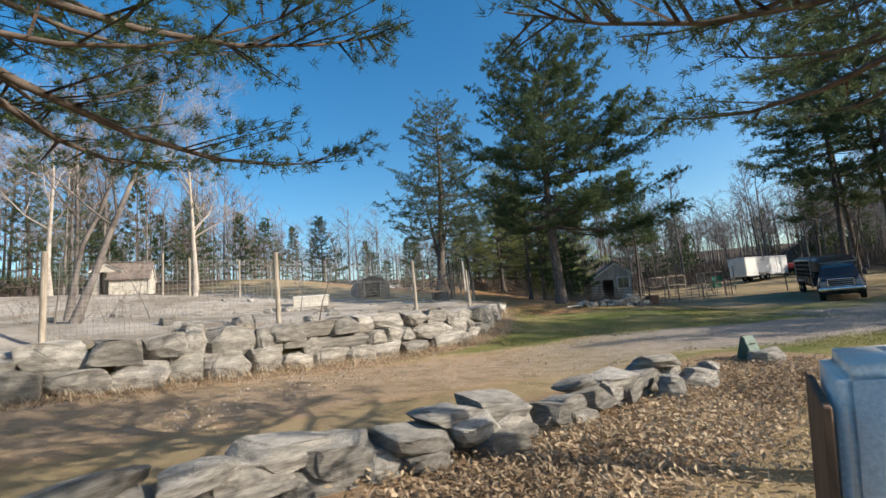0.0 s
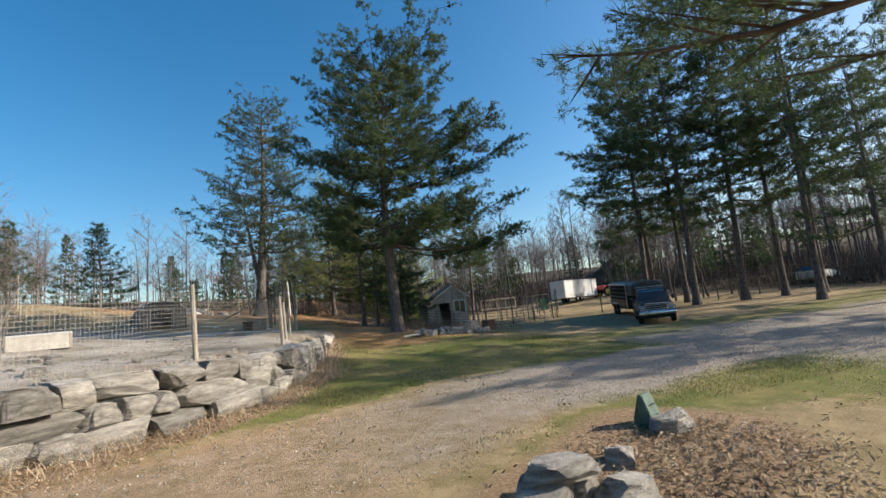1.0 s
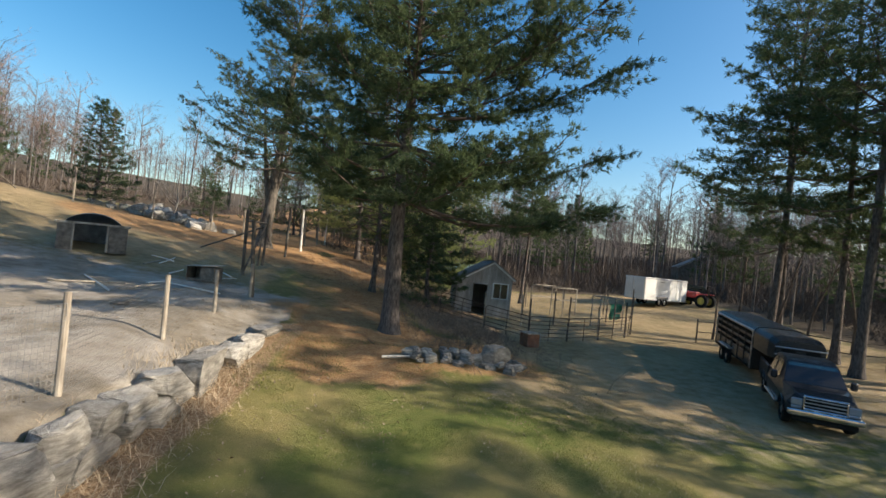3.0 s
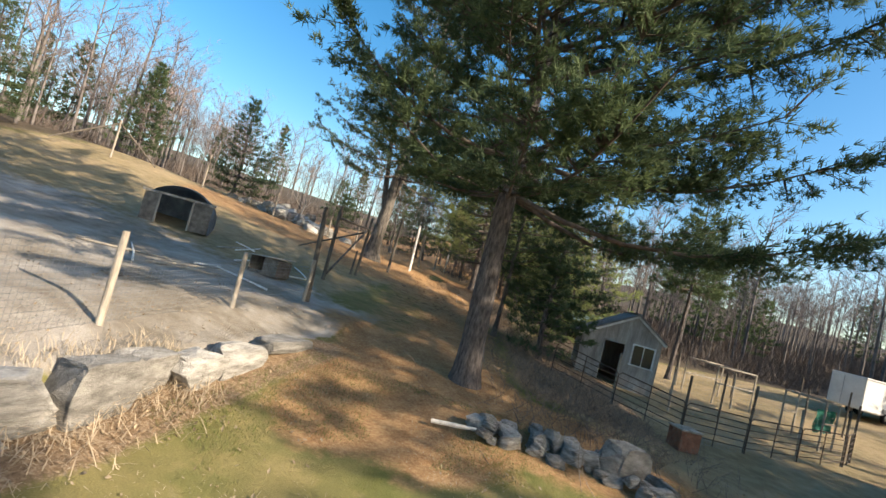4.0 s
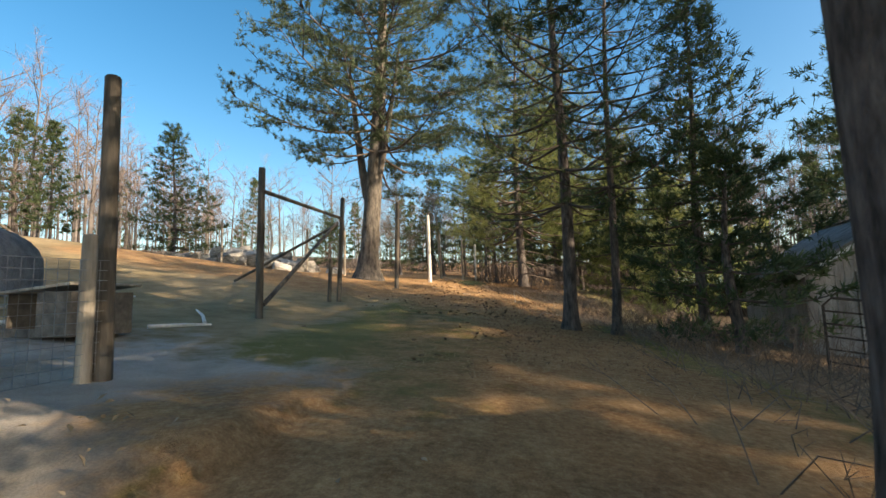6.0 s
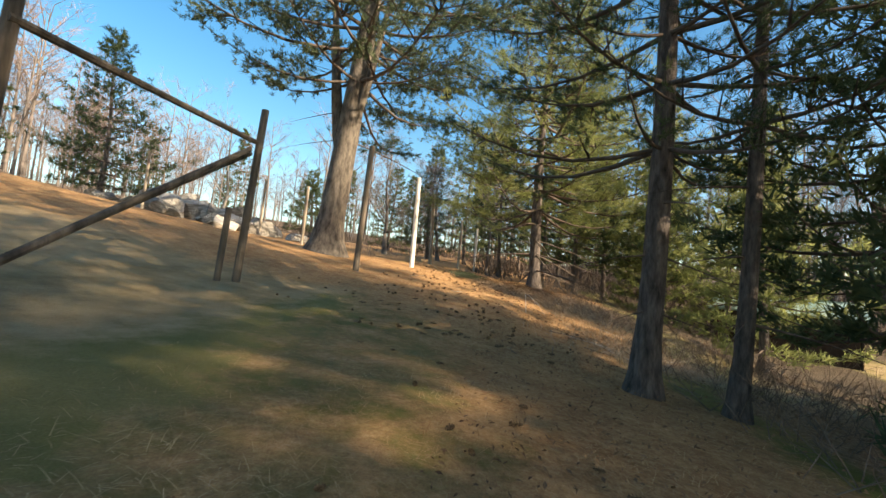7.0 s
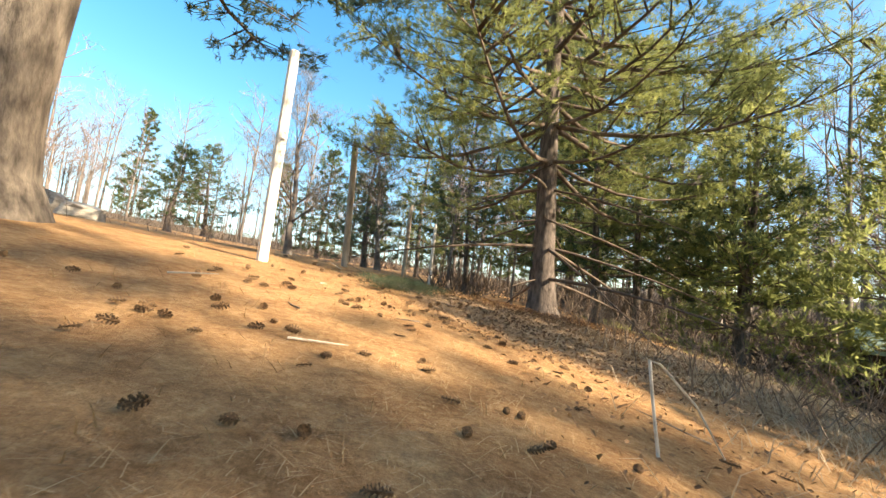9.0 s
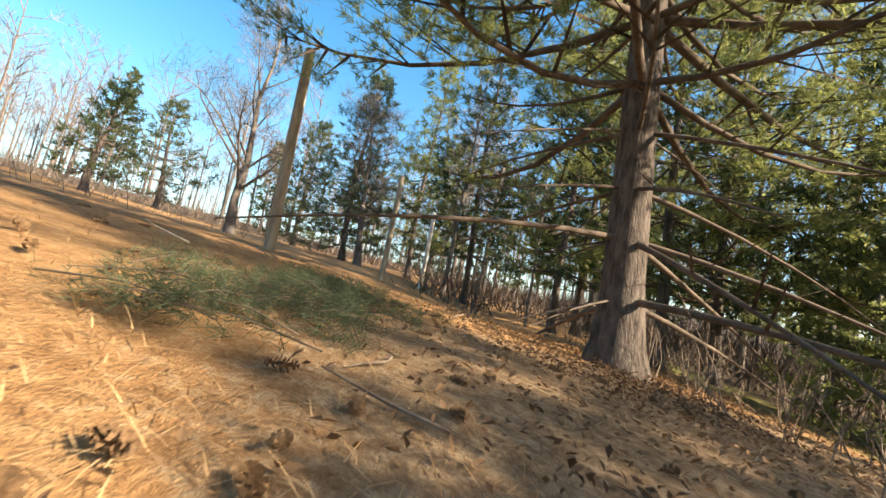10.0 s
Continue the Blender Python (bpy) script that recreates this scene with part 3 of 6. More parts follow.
# younger pines behind the sunlit one, and on the crest
young = dict(blades=6, needle=0.27, thick=0.045, sides=8)
for k, (x, y, tall) in enumerate(((8.9, 63.0, 13), (10.6, 64.0, 11), (7.5, 68.0, 13), (12.5, 61.5, 9), (14.0, 65.0, 12), (17.0, 60.0, 11), (4.6, 72.0, 13), (1.6, 76.0, 12), (9.8, 71.0, 14), (13.2, 70.0, 13))):
    pine(x, y, 40 + k, "young green pine with low boughs", tall=tall, girth=0.28, crown=1.8, reach=3.0, whorl=0.7, per=6, dense=1.1, dead=0.3, needles=M_needles_sunlit if k % 3 else M_needles, group="young pines", **young)
for k, (x, y, tall, reach) in enumerate(((-15.5, 58.0, 8.5, 3.4), (-12.0, 76.0, 6.0, 2.6), (-20.0, 52.0, 7.0, 2.8), (-1.0, 73.0, 9.0, 2.8), (-6.0, 80.0, 8.0, 3.0), (2.0, 82.0, 9, 3.0), (-24.0, 44.0, 8, 3.0), (-26.5, 29.5, 10, 3.0), (-30.0, 38.0, 11, 3.2), (-29.0, 24.0, 10, 2.8), (-9.0, 68.0, 4.0, 1.9))):
    pine(x, y, 50 + k, "bushy green pine on the rise", tall=tall, girth=0.3, crown=0.8, reach=reach, whorl=0.6, per=7, dense=0.95, group="crest pines", needles=M_needles_blue if k % 2 else M_needles, **young)
# the one at (12.6, 51.4) is added only to cast shade on the track
for x, y, seed, tall, crown, leafage in ((10.9, 44.3, 73, 10.5, 1.6, M_needles), (12.2, 60.6, 74, 8.5, 0.5, M_needles_sunlit), (14.6, 58.6, 76, 8.0, 0.6, M_needles_sunlit), (12.6, 51.4, 77, 6.0, 0.7, M_needles_sunlit), (10.6, 41.6, 78, 4.5, 0.6, M_needles)):
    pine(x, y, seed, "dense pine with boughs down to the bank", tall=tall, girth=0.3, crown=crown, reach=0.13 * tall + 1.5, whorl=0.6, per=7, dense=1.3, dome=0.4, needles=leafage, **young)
# a pine out of view, added only to throw shade across the track
pine(20.2, 51.4, 75, "unseen slender pine added below the bank to cast shade", tall=14, girth=0.3, crown=6.0, reach=2.9, whorl=0.6, per=7, dense=1.4, dome=0.5, sides=8, blades=6, needle=0.34, thick=0.055)
# pines behind and beside the start, whose boughs hang overhead
pine(-4.3, 3.5, 71, "dark pine with boughs hanging over the drive", tall=9.5, girth=0.5, crown=4.4, reach=5.6, whorl=0.7, per=9, dense=1.7, dome=0.3, least=0.6, group="overhanging pines", blades=16, needle=0.15, thick=0.012)
pine(5.6, 3.8, 72, "pine with thin boughs hanging over the leaf bed", tall=8.5, girth=0.4, crown=4.4, reach=3.5, whorl=0.6, per=8, dense=1.6, dome=0.3, droop=0.08, least=0.5, side_way=(165, 0.45), group="overhanging pines", blades=14, needle=0.15, thick=0.011)

bare_tree(-11.2, 14.0, 31, 11, 0.24, "leaning bare tree with grey bark", M_bare, lean=(0.42, 0.05), kids=(12, 6, 6))
bare_tree(-12.6, 15.5, 32, 10, 0.2, "bare tree with grey bark", M_bare, kids=(12, 6, 6))
bare_tree(-17.5, 32.5, 33, 14, 0.4, "tall pale bare tree", M_bare_pale, kids=(14, 6, 6))
bare_tree(-23.0, 27.0, 34, 13, 0.3, "pale bare tree with slim limbs", M_bare_pale, kids=(12, 6, 6))
bare_tree(-2.5, 66.0, 35, 9, 0.3, "small bare tree with fine twigs", M_bare, kids=(16, 8, 6), first=0.2, spread=1.0, reach=0.42)
bare_tree(0.0, 72.0, 36, 9, 0.3, "small bare tree with fine twigs", M_bare, kids=(16, 8, 6), first=0.2, spread=1.0, reach=0.42)
bare_tree(-10.0, 60.0, 37, 7, 0.2, "gnarled bare sapling among boulders", M_bare_pale, kids=(7, 5, 4), first=0.2)
bare_tree(42.0, 24.0, 38, 17, 0.4, "tall bare tree against the sun", M_bare, kids=(14, 6, 6))
bare_tree(46.0, 27.0, 39, 16, 0.4, "tall bare tree against the sun", M_bare, kids=(14, 6, 6))

# woods all round, far enough to be one mass
wood, twigs, evergreen, evergreen_wood = Shape(), Shape(), Shape(), Shape()


def wood_tree(seed, tall, girth, limbs=15, subs=5, fine=7, wide=0.028):
    """A slim forest tree: trunk, limbs, and a haze of twigs."""
    g = np.random.default_rng(seed)
    body, haze = Shape(), Shape()
    z = np.linspace(0, 1, 7)
    line = np.c_[g.normal(0, 0.02 * tall) * z**2, g.normal(0, 0.02 * tall) * z**2 + 0.15 * np.sin(3 * z + seed), z * tall - 0.2]
    body.limb(line, girth / 2 * (1 - 0.9 * z), 6)
    at, way = [], []
    for k in range(limbs):
        q = g.uniform(0.28, 0.98)
        b = np.array([np.interp(q, z, line[:, i]) for i in range(3)])
        a = g.uniform(0, 6.3)
        d = unit(np.array([math.cos(a), math.sin(a), g.uniform(0.5, 1.5)]))
        ln = tall * g.uniform(0.16, 0.34) * (1.35 - 0.8 * q)
        e = b + d * ln
        m = (b + e) / 2 + g.normal(0, 0.05 * ln, 3)
        body.limb([b, m, e], [girth * 0.16, girth * 0.1, girth * 0.03], 3)
        for j in range(subs):
            w = g.uniform(0.3, 1)
            p = b + (e - b) * w
            n = unit(d + g.normal(0, 0.6, 3) + [0, 0, 0.2])
            r = ln * g.uniform(0.25, 0.55)
            o = unit(np.cross(n, g.normal(0, 1, 3))) * girth * 0.06
            haze.add(np.array([p - o, p + o, p + n * r]), [[0, 1, 2]])
            at.append(p + n * r * g.uniform(0.1, 1.0, (fine, 1)))
            way.append(np.repeat(n[None], fine, 0) + g.normal(0, 0.5, (fine, 3)))
    tufts(g, np.concatenate(at), np.concatenate(way), 1, 0.05 * tall + 0.15, wide, haze)
    return body, haze


kinds = [wood_tree(60 + k, 12 + 1.2 * k, 0.24 + 0.03 * k) for k in range(6)]
far_kinds = [wood_tree(160 + k, 13 + k, 0.34, 10, 4, 5, 0.06) for k in range(4)]
firs = [pine_shapes(80 + k, tall=12 + 2 * k, girth=0.35, crown=2.5, reach=3.2, whorl=0.9, per=4, blades=5, needle=0.5, thick=0.14, dense=0.5, sides=5) for k in range(3)]
rng = np.random.default_rng(4)


def place_copy(src, dst, x, y, s, a, lift=0.0):
    c, d = math.cos(a), math.sin(a)
    v = np.concatenate(src.v)
    w = np.c_[v[:, 0] * c - v[:, 1] * d, v[:, 0] * d + v[:, 1] * c, v[:, 2]] * s + [x, y, height(x, y) + lift]
    dst.add(w, np.concatenate(src.f))


def in_woods(x, y):
    if (-14 < x < 12 and y < 66) or (-24 < x < 3 and y < 96) or (x < 28 and 5 < y < 58 and x > -24):
        return False
    return y > 66 or (x > 14 and y > 60 + 0.1 * (x - 14)) or (x > 42 and y > 44 - 0.4 * (x - 42)) or (x > 52 and y > 4) or (x < -24 and y > 5)


count = 0
while count < 700:
    x, y = rng.uniform(-55, 92), rng.uniform(0, 105)
    if in_woods(x, y):
        b, h = kinds[count % 6]
        s, a = rng.uniform(0.5, 0.95), rng.uniform(0, 6.3)
        place_copy(b, wood, x, y, s, a)
        place_copy(h, twigs, x, y, s, a)
        count += 1
for k in range(460):
    a, d = rng.uniform(-1.25, 2.2), rng.uniform(105, 180)
    x, y = 10 + d * math.sin(a), 20 + d * math.cos(a)
    b, h = far_kinds[k % 4]
    s, t = rng.uniform(0.6, 1.0), rng.uniform(0, 6.3)
    lift = 13 * float(smooth01(0, 160, max(-30 - x, x - 75, y - 95)))
    place_copy(b, wood, x, y, s, t, lift)
    place_copy(h, twigs, x, y, s, t, lift)
count = 0
while count < 64:
    x, y = rng.uniform(-55, 88), rng.uniform(10, 105)
    if in_woods(x, y):
        f = firs[count % 3]
        s, a = rng.uniform(0.5, 0.95), rng.uniform(0, 6.3)
        place_copy(f[0], evergreen_wood, x, y, s, a)
        place_copy(f[2], evergreen, x, y, s, a)
        count += 1
# undergrowth on the floor of the woods
g = np.random.default_rng(6)
ux, uy = np.r_[g.uniform(12, 92, 60000), g.uniform(-60, 12, 24000)], np.r_[g.uniform(4, 104, 60000), g.uniform(5, 104, 24000)]
keep = ((uy > 60) | (ux > 40) | (ux < -25)) & ~((ux < 44) & (uy < 58) & (ux > -24)) & ~((ux > -14) & (ux < 12) & (uy < 66)) & ~((ux > -24) & (ux < 3) & (uy < 90))
keep &= fbm(ux, uy, 6.0, 2, 9) > 0.36
ux, uy = ux[keep], uy[keep]
under = Shape()
tufts(g, np.c_[ux, uy, land(ux, uy) - 0.1], np.tile([0.0, 0.0, 3.0], (len(ux), 1)), 2, 2.2, 0.055, under)
tagged(under.object("undergrowth", M_twig, smooth=False), "grey leafless undergrowth in the woods", "undergrowth", kind="stuff")
tagged(wood.object("bare_woods", M_bare), "leafless grey woods on the slopes around", "woods", kind="stuff")
tagged(twigs.object("bare_woods_twigs", M_haze, smooth=False), "grey haze of fine twigs of the woods", "woods", kind="stuff")
tagged(evergreen.object("pine_woods", M_needles, smooth=False), "dark green pines among the woods", "woods", kind="stuff")
tagged(evergreen_wood.object("pine_woods_trunks", M_bark), "trunks of the far pines", "woods", kind="stuff")
# slim dark pines and bare trees close behind the lot
for k in range(16):
    x, y = 30.0 + 1.6 * k + 0.9 * math.sin(5 * k), 41.0 - 0.75 * k + 2.2 * math.sin(3.1 * k)
    bare_tree(x, y, 200 + k, 9 + 3 * (k % 3), 0.16 + 0.03 * (k % 2), "slim dark bare tree behind the lot", M_twig, group="slim trees", kids=(9, 4), levels=3, sides=(6, 3, 3))


# ---------------------------------------------------------------- stones
def stone_mesh(seed, name="stone"):
    """A rough, split block about one metre across: a rounded box chipped flat by a few planes."""
    r = random.Random(seed)
    bm = bmesh.new()
    bmesh.ops.create_icosphere(bm, subdivisions=3, radius=1.0)
    chips = []
    for k in range(9):
        w = Vector((r.gauss(0, 1), r.gauss(0, 1), r.gauss(0, 0.8))).normalized()
        chips.append((w, r.uniform(0.4, 0.56)))
    for v in bm.verts:
        p = Vector([math.copysign(abs(c) ** 0.34, c) for c in v.co])
        v.co = p * (0.56 / max(abs(c) for c in p)) if max(abs(c) for c in p) > 0.9 else p * 0.56
        v.co = Vector([max(-0.5, min(0.5, c)) for c in v.co])
        for w, d in chips:
            over = v.co.dot(w) - d
            if over > 0:
                v.co -= w * over
        v.co += Vector((r.uniform(-1, 1), r.uniform(-1, 1), r.uniform(-1, 1))) * 0.012
    me = bpy.data.meshes.new(name)
    bm.to_mesh(me)
    bm.free()
    me.materials.append(M_stone)
    return me


STONES = [stone_mesh(100 + k) for k in range(16)]


def stone(parent, x, y, z, size, turn, r, name="stone", tip=6):
    ob = new(name, r.choice(STONES))
    ob.parent = parent
    ob.matrix_basis = pose(x, y, z, r.uniform(-tip, tip), r.uniform(-tip, tip), turn + r.uniform(-8, 8) + r.choice((0, 180))) @ Matrix.Diagonal((*size, 1))
    return ob


def along_line(pts, s):
    """Place and heading at a distance along a line of plan points."""
    for a, b in zip(pts, pts[1:]):
        d = (b - a).length
        if s <= d:
            break
        s -= d
    w = (b - a).normalized()
    p = a + w * s
    return p.x, p.y, math.degrees(math.atan2(w.y, w.x))


retaining = tagged(new("retaining_wall"), "dry-stacked retaining wall of big pale field stones", "stone wall", kind="structure")
r = random.Random(5)
total = sum((b - a).length for a, b in zip(WALL, WALL[1:]))
s = 0.0
level, course = 0, 0
for course in range(5):
    s = r.uniform(0, 0.5)
    while s < total - 0.2:
        near = s / total
        ln = r.choice((r.uniform(0.45, 0.75), r.uniform(0.8, 1.25), r.uniform(0.9, 1.55)))
        x, y, a = along_line(WALL, s + ln / 2)
        n = Vector((math.sin(radians(a)), -math.cos(radians(a))))
        foot = height(x + n.x * 0.45, y + n.y * 0.45)
        top = 2.72 + 0.012 * (y - 12) + r.uniform(-0.04, 0.04)
        rows = max(1, round((top - foot) / 0.48))
        h = max(0.25, (top - foot) / rows)
        if course < rows:
            back = 0.10 + 0.06 * course + r.uniform(-0.1, 0.1)
            hh = h * r.uniform(0.8, 1.15)
            stone(retaining, x - n.x * back, y - n.y * back, foot + h * (course + 0.5) - 0.02, (ln * 1.14, r.uniform(0.6, 0.85), hh * 1.24), a, r, tip=4)
        s += ln
# loose cap stones at the corner and along the terrace edge
for x, y, w in ((-6.9, 12.6, 0.5), (-5.9, 13.3, 0.6), (-7.8, 13.0, 0.4), (-4.2, 14.3, 0.45)):
    stone(retaining, x, y, height(x, y) + w * 0.22, (w, w * 0.8, w * 0.6), r.uniform(0, 360), r)

garden_wall = tagged(new("garden_wall"), "low dry-laid wall of flat grey slabs along the leaf bed", "stone wall", kind="structure")
NEAR = [Vector(p) for p in ((-3.2, 3.4), (-1.2, 4.9), (0.7, 6.3), (2.3, 7.6), (3.9, 9.1), (5.6, 10.0))]
r = random.Random(9)
for course, (lo, hi, t, ww) in enumerate(((0.4, 0.8, 0.3, 0.62), (0.4, 0.95, 0.3, 0.66), (0.5, 1.15, 0.2, 0.75))):
    s = r.uniform(0, 0.3)
    while s < 8.7:
        ln = r.uniform(lo, hi)
        x, y, a = along_line(NEAR, s + ln / 2)
        k = r.uniform(-0.1, 0.1)
        if course < 2 or r.random() < 0.75:
            stone(garden_wall, x + k, y - k, height(x, y) + (0.02, 0.22, 0.4)[course] + r.uniform(-0.03, 0.03), (ln * 1.05, ww * r.uniform(0.7, 1.1), t * r.uniform(0.8, 1.3)), a, r, tip=9)
        s += ln
for x, y, w, h in ((4.15, 8.55, 0.7, 0.4), (3.45, 8.0, 0.55, 0.42), (4.9, 9.6, 0.5, 0.3), (0.4, 5.6, 0.6, 0.3)):
    stone(garden_wall, x, y, height(x, y) + h * 0.3, (w, w * 0.75, h), r.uniform(0, 360), r)
boulder = new("boulder", STONES[3])
boulder.matrix_world = pose(6.45, 10.35, height(6.45, 10.35) + 0.1, 0, 0, 20) @ Matrix.Diagonal((0.85, 0.6, 0.4, 1))
tagged(boulder, "low grey boulder beside the green cover", "boulder")

rubble = tagged(new("stone_pile"), "low heap of pale round field stones below the shed", "stone pile")
r = random.Random(12)
for k in range(46):
    u = r.random()
    x, y = 7.9 + 4.0 * u + r.uniform(-0.3, 0.3), 29.5 + 0.25 * math.sin(u * 3) + r.uniform(-0.5, 0.75)
    w = r.uniform(0.22, 0.62)
    stone(rubble, x, y, height(x, y) + r.uniform(0.02, 0.28), (w, w * r.uniform(0.6, 0.9), w * r.uniform(0.45, 0.7)), r.uniform(0, 360), r, tip=20)
slab = new("boulder", STONES[7])
slab.matrix_world = pose(11.1, 30.0, height(11.1, 30.0) + 0.3, 0, 10, 40) @ Matrix.Diagonal((1.4, 0.7, 0.95, 1))
tagged(slab, "large grey boulder at the end of the stone heap", "boulder")

r = random.Random(15)
for k in range(44):
    x, y = r.uniform(-14, -0.5), r.uniform(14, 30)
    if wall_gap(np.array([x]), np.array([y]))[0][0] < 0.9:
        continue
    w = r.uniform(0.18, 0.6)
    ob = new("field_stone", r.choice(STONES))
    ob.matrix_world = pose(x, y, height(x, y) + w * 0.08, 0, r.uniform(-12, 12), r.uniform(0, 360)) @ Matrix.Diagonal((w, w * 0.8, w * 0.45, 1))
    tagged(ob, "half-sunk grey field stone on bare earth", "stone", "field stones")

crest = tagged(new("rock_heap"), "jumbled heap of grey boulders on the crest", "rock heap")
r = random.Random(14)
for k in range(60):
    x, y = -10.5 + r.gauss(0, 2.6), 58 + r.gauss(0, 1.6)
    w = r.uniform(0.5, 1.3)
    stone(crest, x, y, height(x, y) + r.uniform(0.0, 0.9) * max(0, 1 - abs(x + 10.5) / 5), (w, w * 0.8, w * 0.6), r.uniform(0, 360), r, tip=25)


# ---------------------------------------------------------------- fence, gate and poles
def post(x, y, tall, rad, mat=None, label="round weathered wooden fence post", lean=(0, 0), name="fence_post", cat="post", group="fence posts"):
    bm = tube([(0, 0, -0.3), (lean[0] * 0.02, lean[1] * 0.02, 0.1), (lean[0] * 0.5, lean[1] * 0.5, tall / 2), (lean[0], lean[1], tall - 0.02), (lean[0], lean[1], tall)], [rad * 1.06, rad * 1.03, rad, rad * 0.95, rad * 0.8], 10)
    ob = part(name, bm, mat or M_post)
    ob.matrix_world = pose(x, y, height(x, y))
    return tagged(ob, label, cat, group)


def wires(a, b, za, zb, tall, name="wire_fence", label="welded wire mesh strung between the posts", step=0.1, gap=0.006, rise=None):
    """A welded mesh between two posts."""
    sh = Shape()
    a, b = np.array([*a, za]), np.array([*b, zb])
    ln = np.linalg.norm((b - a)[:2])
    d = (b - a) / ln
    n = np.array([-d[1], d[0], 0.0])
    n /= np.linalg.norm(n)
    up = np.array([0, 0, 1.0])
    for s in np.arange(0, ln, step):
        p = a + d * s
        sh.add(np.array([p - d * gap / 2, p + d * gap / 2, p + d * gap / 2 + up * tall, p - d * gap / 2 + up * tall]), [[0, 1, 2, 3]])
    for h in np.arange(0, tall + 0.01, step):
        sh.add(np.array([a + up * h, b + up * h, b + up * (h + gap), a + up * (h + gap)]), [[0, 1, 2, 3]])
    return tagged(sh.object(name, M_wire, smooth=False), label, "wire fence", "wire fence", "stuff")


line = [(-9.0, 10.4, 2.1), (-4.8, 13.2, 2.1), (-1.35, 18.3, 2.0), (0.85, 22.8, 1.85), (1.0, 27.1, 1.7), (1.25, 31.0, 1.4)]
for x, y, t in line:
    post(x, y, t, 0.065, lean=(-0.05, 0.06))
for (x, y, t), (u, v, w) in zip(line, line[1:]):
    wires((x, y), (u, v), height(x, y) + 0.05, height(u, v) + 0.05, min(t, w) - 0.25)
post(1.75, 34.85, 3.25, 0.085, M_post_dark, "tall dark round gate post", lean=(-0.3, 0.25), group="gate posts")
post(1.68, 34.7, 1.4, 0.07, M_post, "short split post strapped to a gate post", group="gate posts")
wires((1.25, 31.0), (1.75, 34.85), height(1.25, 31.0) + 0.05, height(1.75, 34.85) + 0.05, 1.1)
g1, g2 = (0.12, 40.7), (0.36, 45.1)
h1, h2 = height(*g1), height(*g2)
post(*g1, 7.3 - h1, 0.085, M_post_dark, "tall dark round gate post", lean=(-0.1, 0.2), group="gate posts")
post(*g2, 7.47 - h2, 0.075, M_post_dark, "dark round brace post", lean=(0.1, 0.08), group="gate posts")
post(g2[0] - 0.22, g2[1] - 0.25, 1.35, 0.06, M_post_dark, "short dark stub post beside a brace post", lean=(0.05, 0), group="gate posts")
post(1.12, 49.7, 8.25 - height(1.12, 49.7), 0.085, M_post_dark, "dark round fence post beside the big pine", lean=(0.06, 0.1), group="gate posts")
post(1.74, 54.35, 3.45, 0.085, M_pole_white, "tall peeled white fence pole", lean=(-0.1, 0.25), group="track poles")
post(1.54, 59.75, 3.5, 0.09, M_post, "grey round fence pole", lean=(-0.2, 0.2), group="track poles")
post(2.3, 65.5, 3.0, 0.08, M_post, "grey round fence pole", group="track poles")
post(2.9, 70.5, 3.0, 0.08, M_pole_white, "tall peeled white fence pole", group="track poles")


def brace(a, b, rad, label):
    bm = tube([a, (Vector(a) + Vector(b)) / 2, b], [rad, rad * 0.95, rad * 0.9], 8)
    ob = part("brace_rail", bm, M_post_dark)
    return tagged(ob, label, "rail", "gate braces")


brace((0.08, 40.8, 6.72), (0.4, 45.1, 6.8), 0.055, "dark pole rail between the gate posts")
brace((0.16, 40.8, h1 + 0.3), (0.33, 45.05, 6.65), 0.055, "dark diagonal brace pole of the fence corner")
brace((0.3, 45.15, 6.6), (-3.4, 45.4, height(-3.4, 45.4) + 0.1), 0.05, "dark diagonal brace pole set in the ground")
# posts along the crest behind the yard
for k, (x, y, t) in enumerate(((-17.4, 28.6, 2.6), (-16.2, 29.4, 2.4), (-14.0, 31.5, 2.6), (-12.5, 33.0, 2.4), (-17.0, 46.4, 2.4), (-13.0, 50.0, 2.3), (-9.5, 54.0, 2.4), (-6.0, 57.0, 2.6), (-3.0, 55.0, 2.4))):
    post(x, y, t, 0.06, M_post, "slim grey post on the crest", group="crest posts")
brace((-17.0, 46.4, height(-17, 46.4) + 2.2), (-19.5, 44.5, height(-19.5, 44.5) + 0.2), 0.05, "slim grey diagonal pole against a crest post")
brace((-17.0, 46.4, height(-17, 46.4) + 2.2), (-15.2, 48.0, height(-15.2, 48.0) + 0.2), 0.05, "slim grey diagonal pole against a crest post")


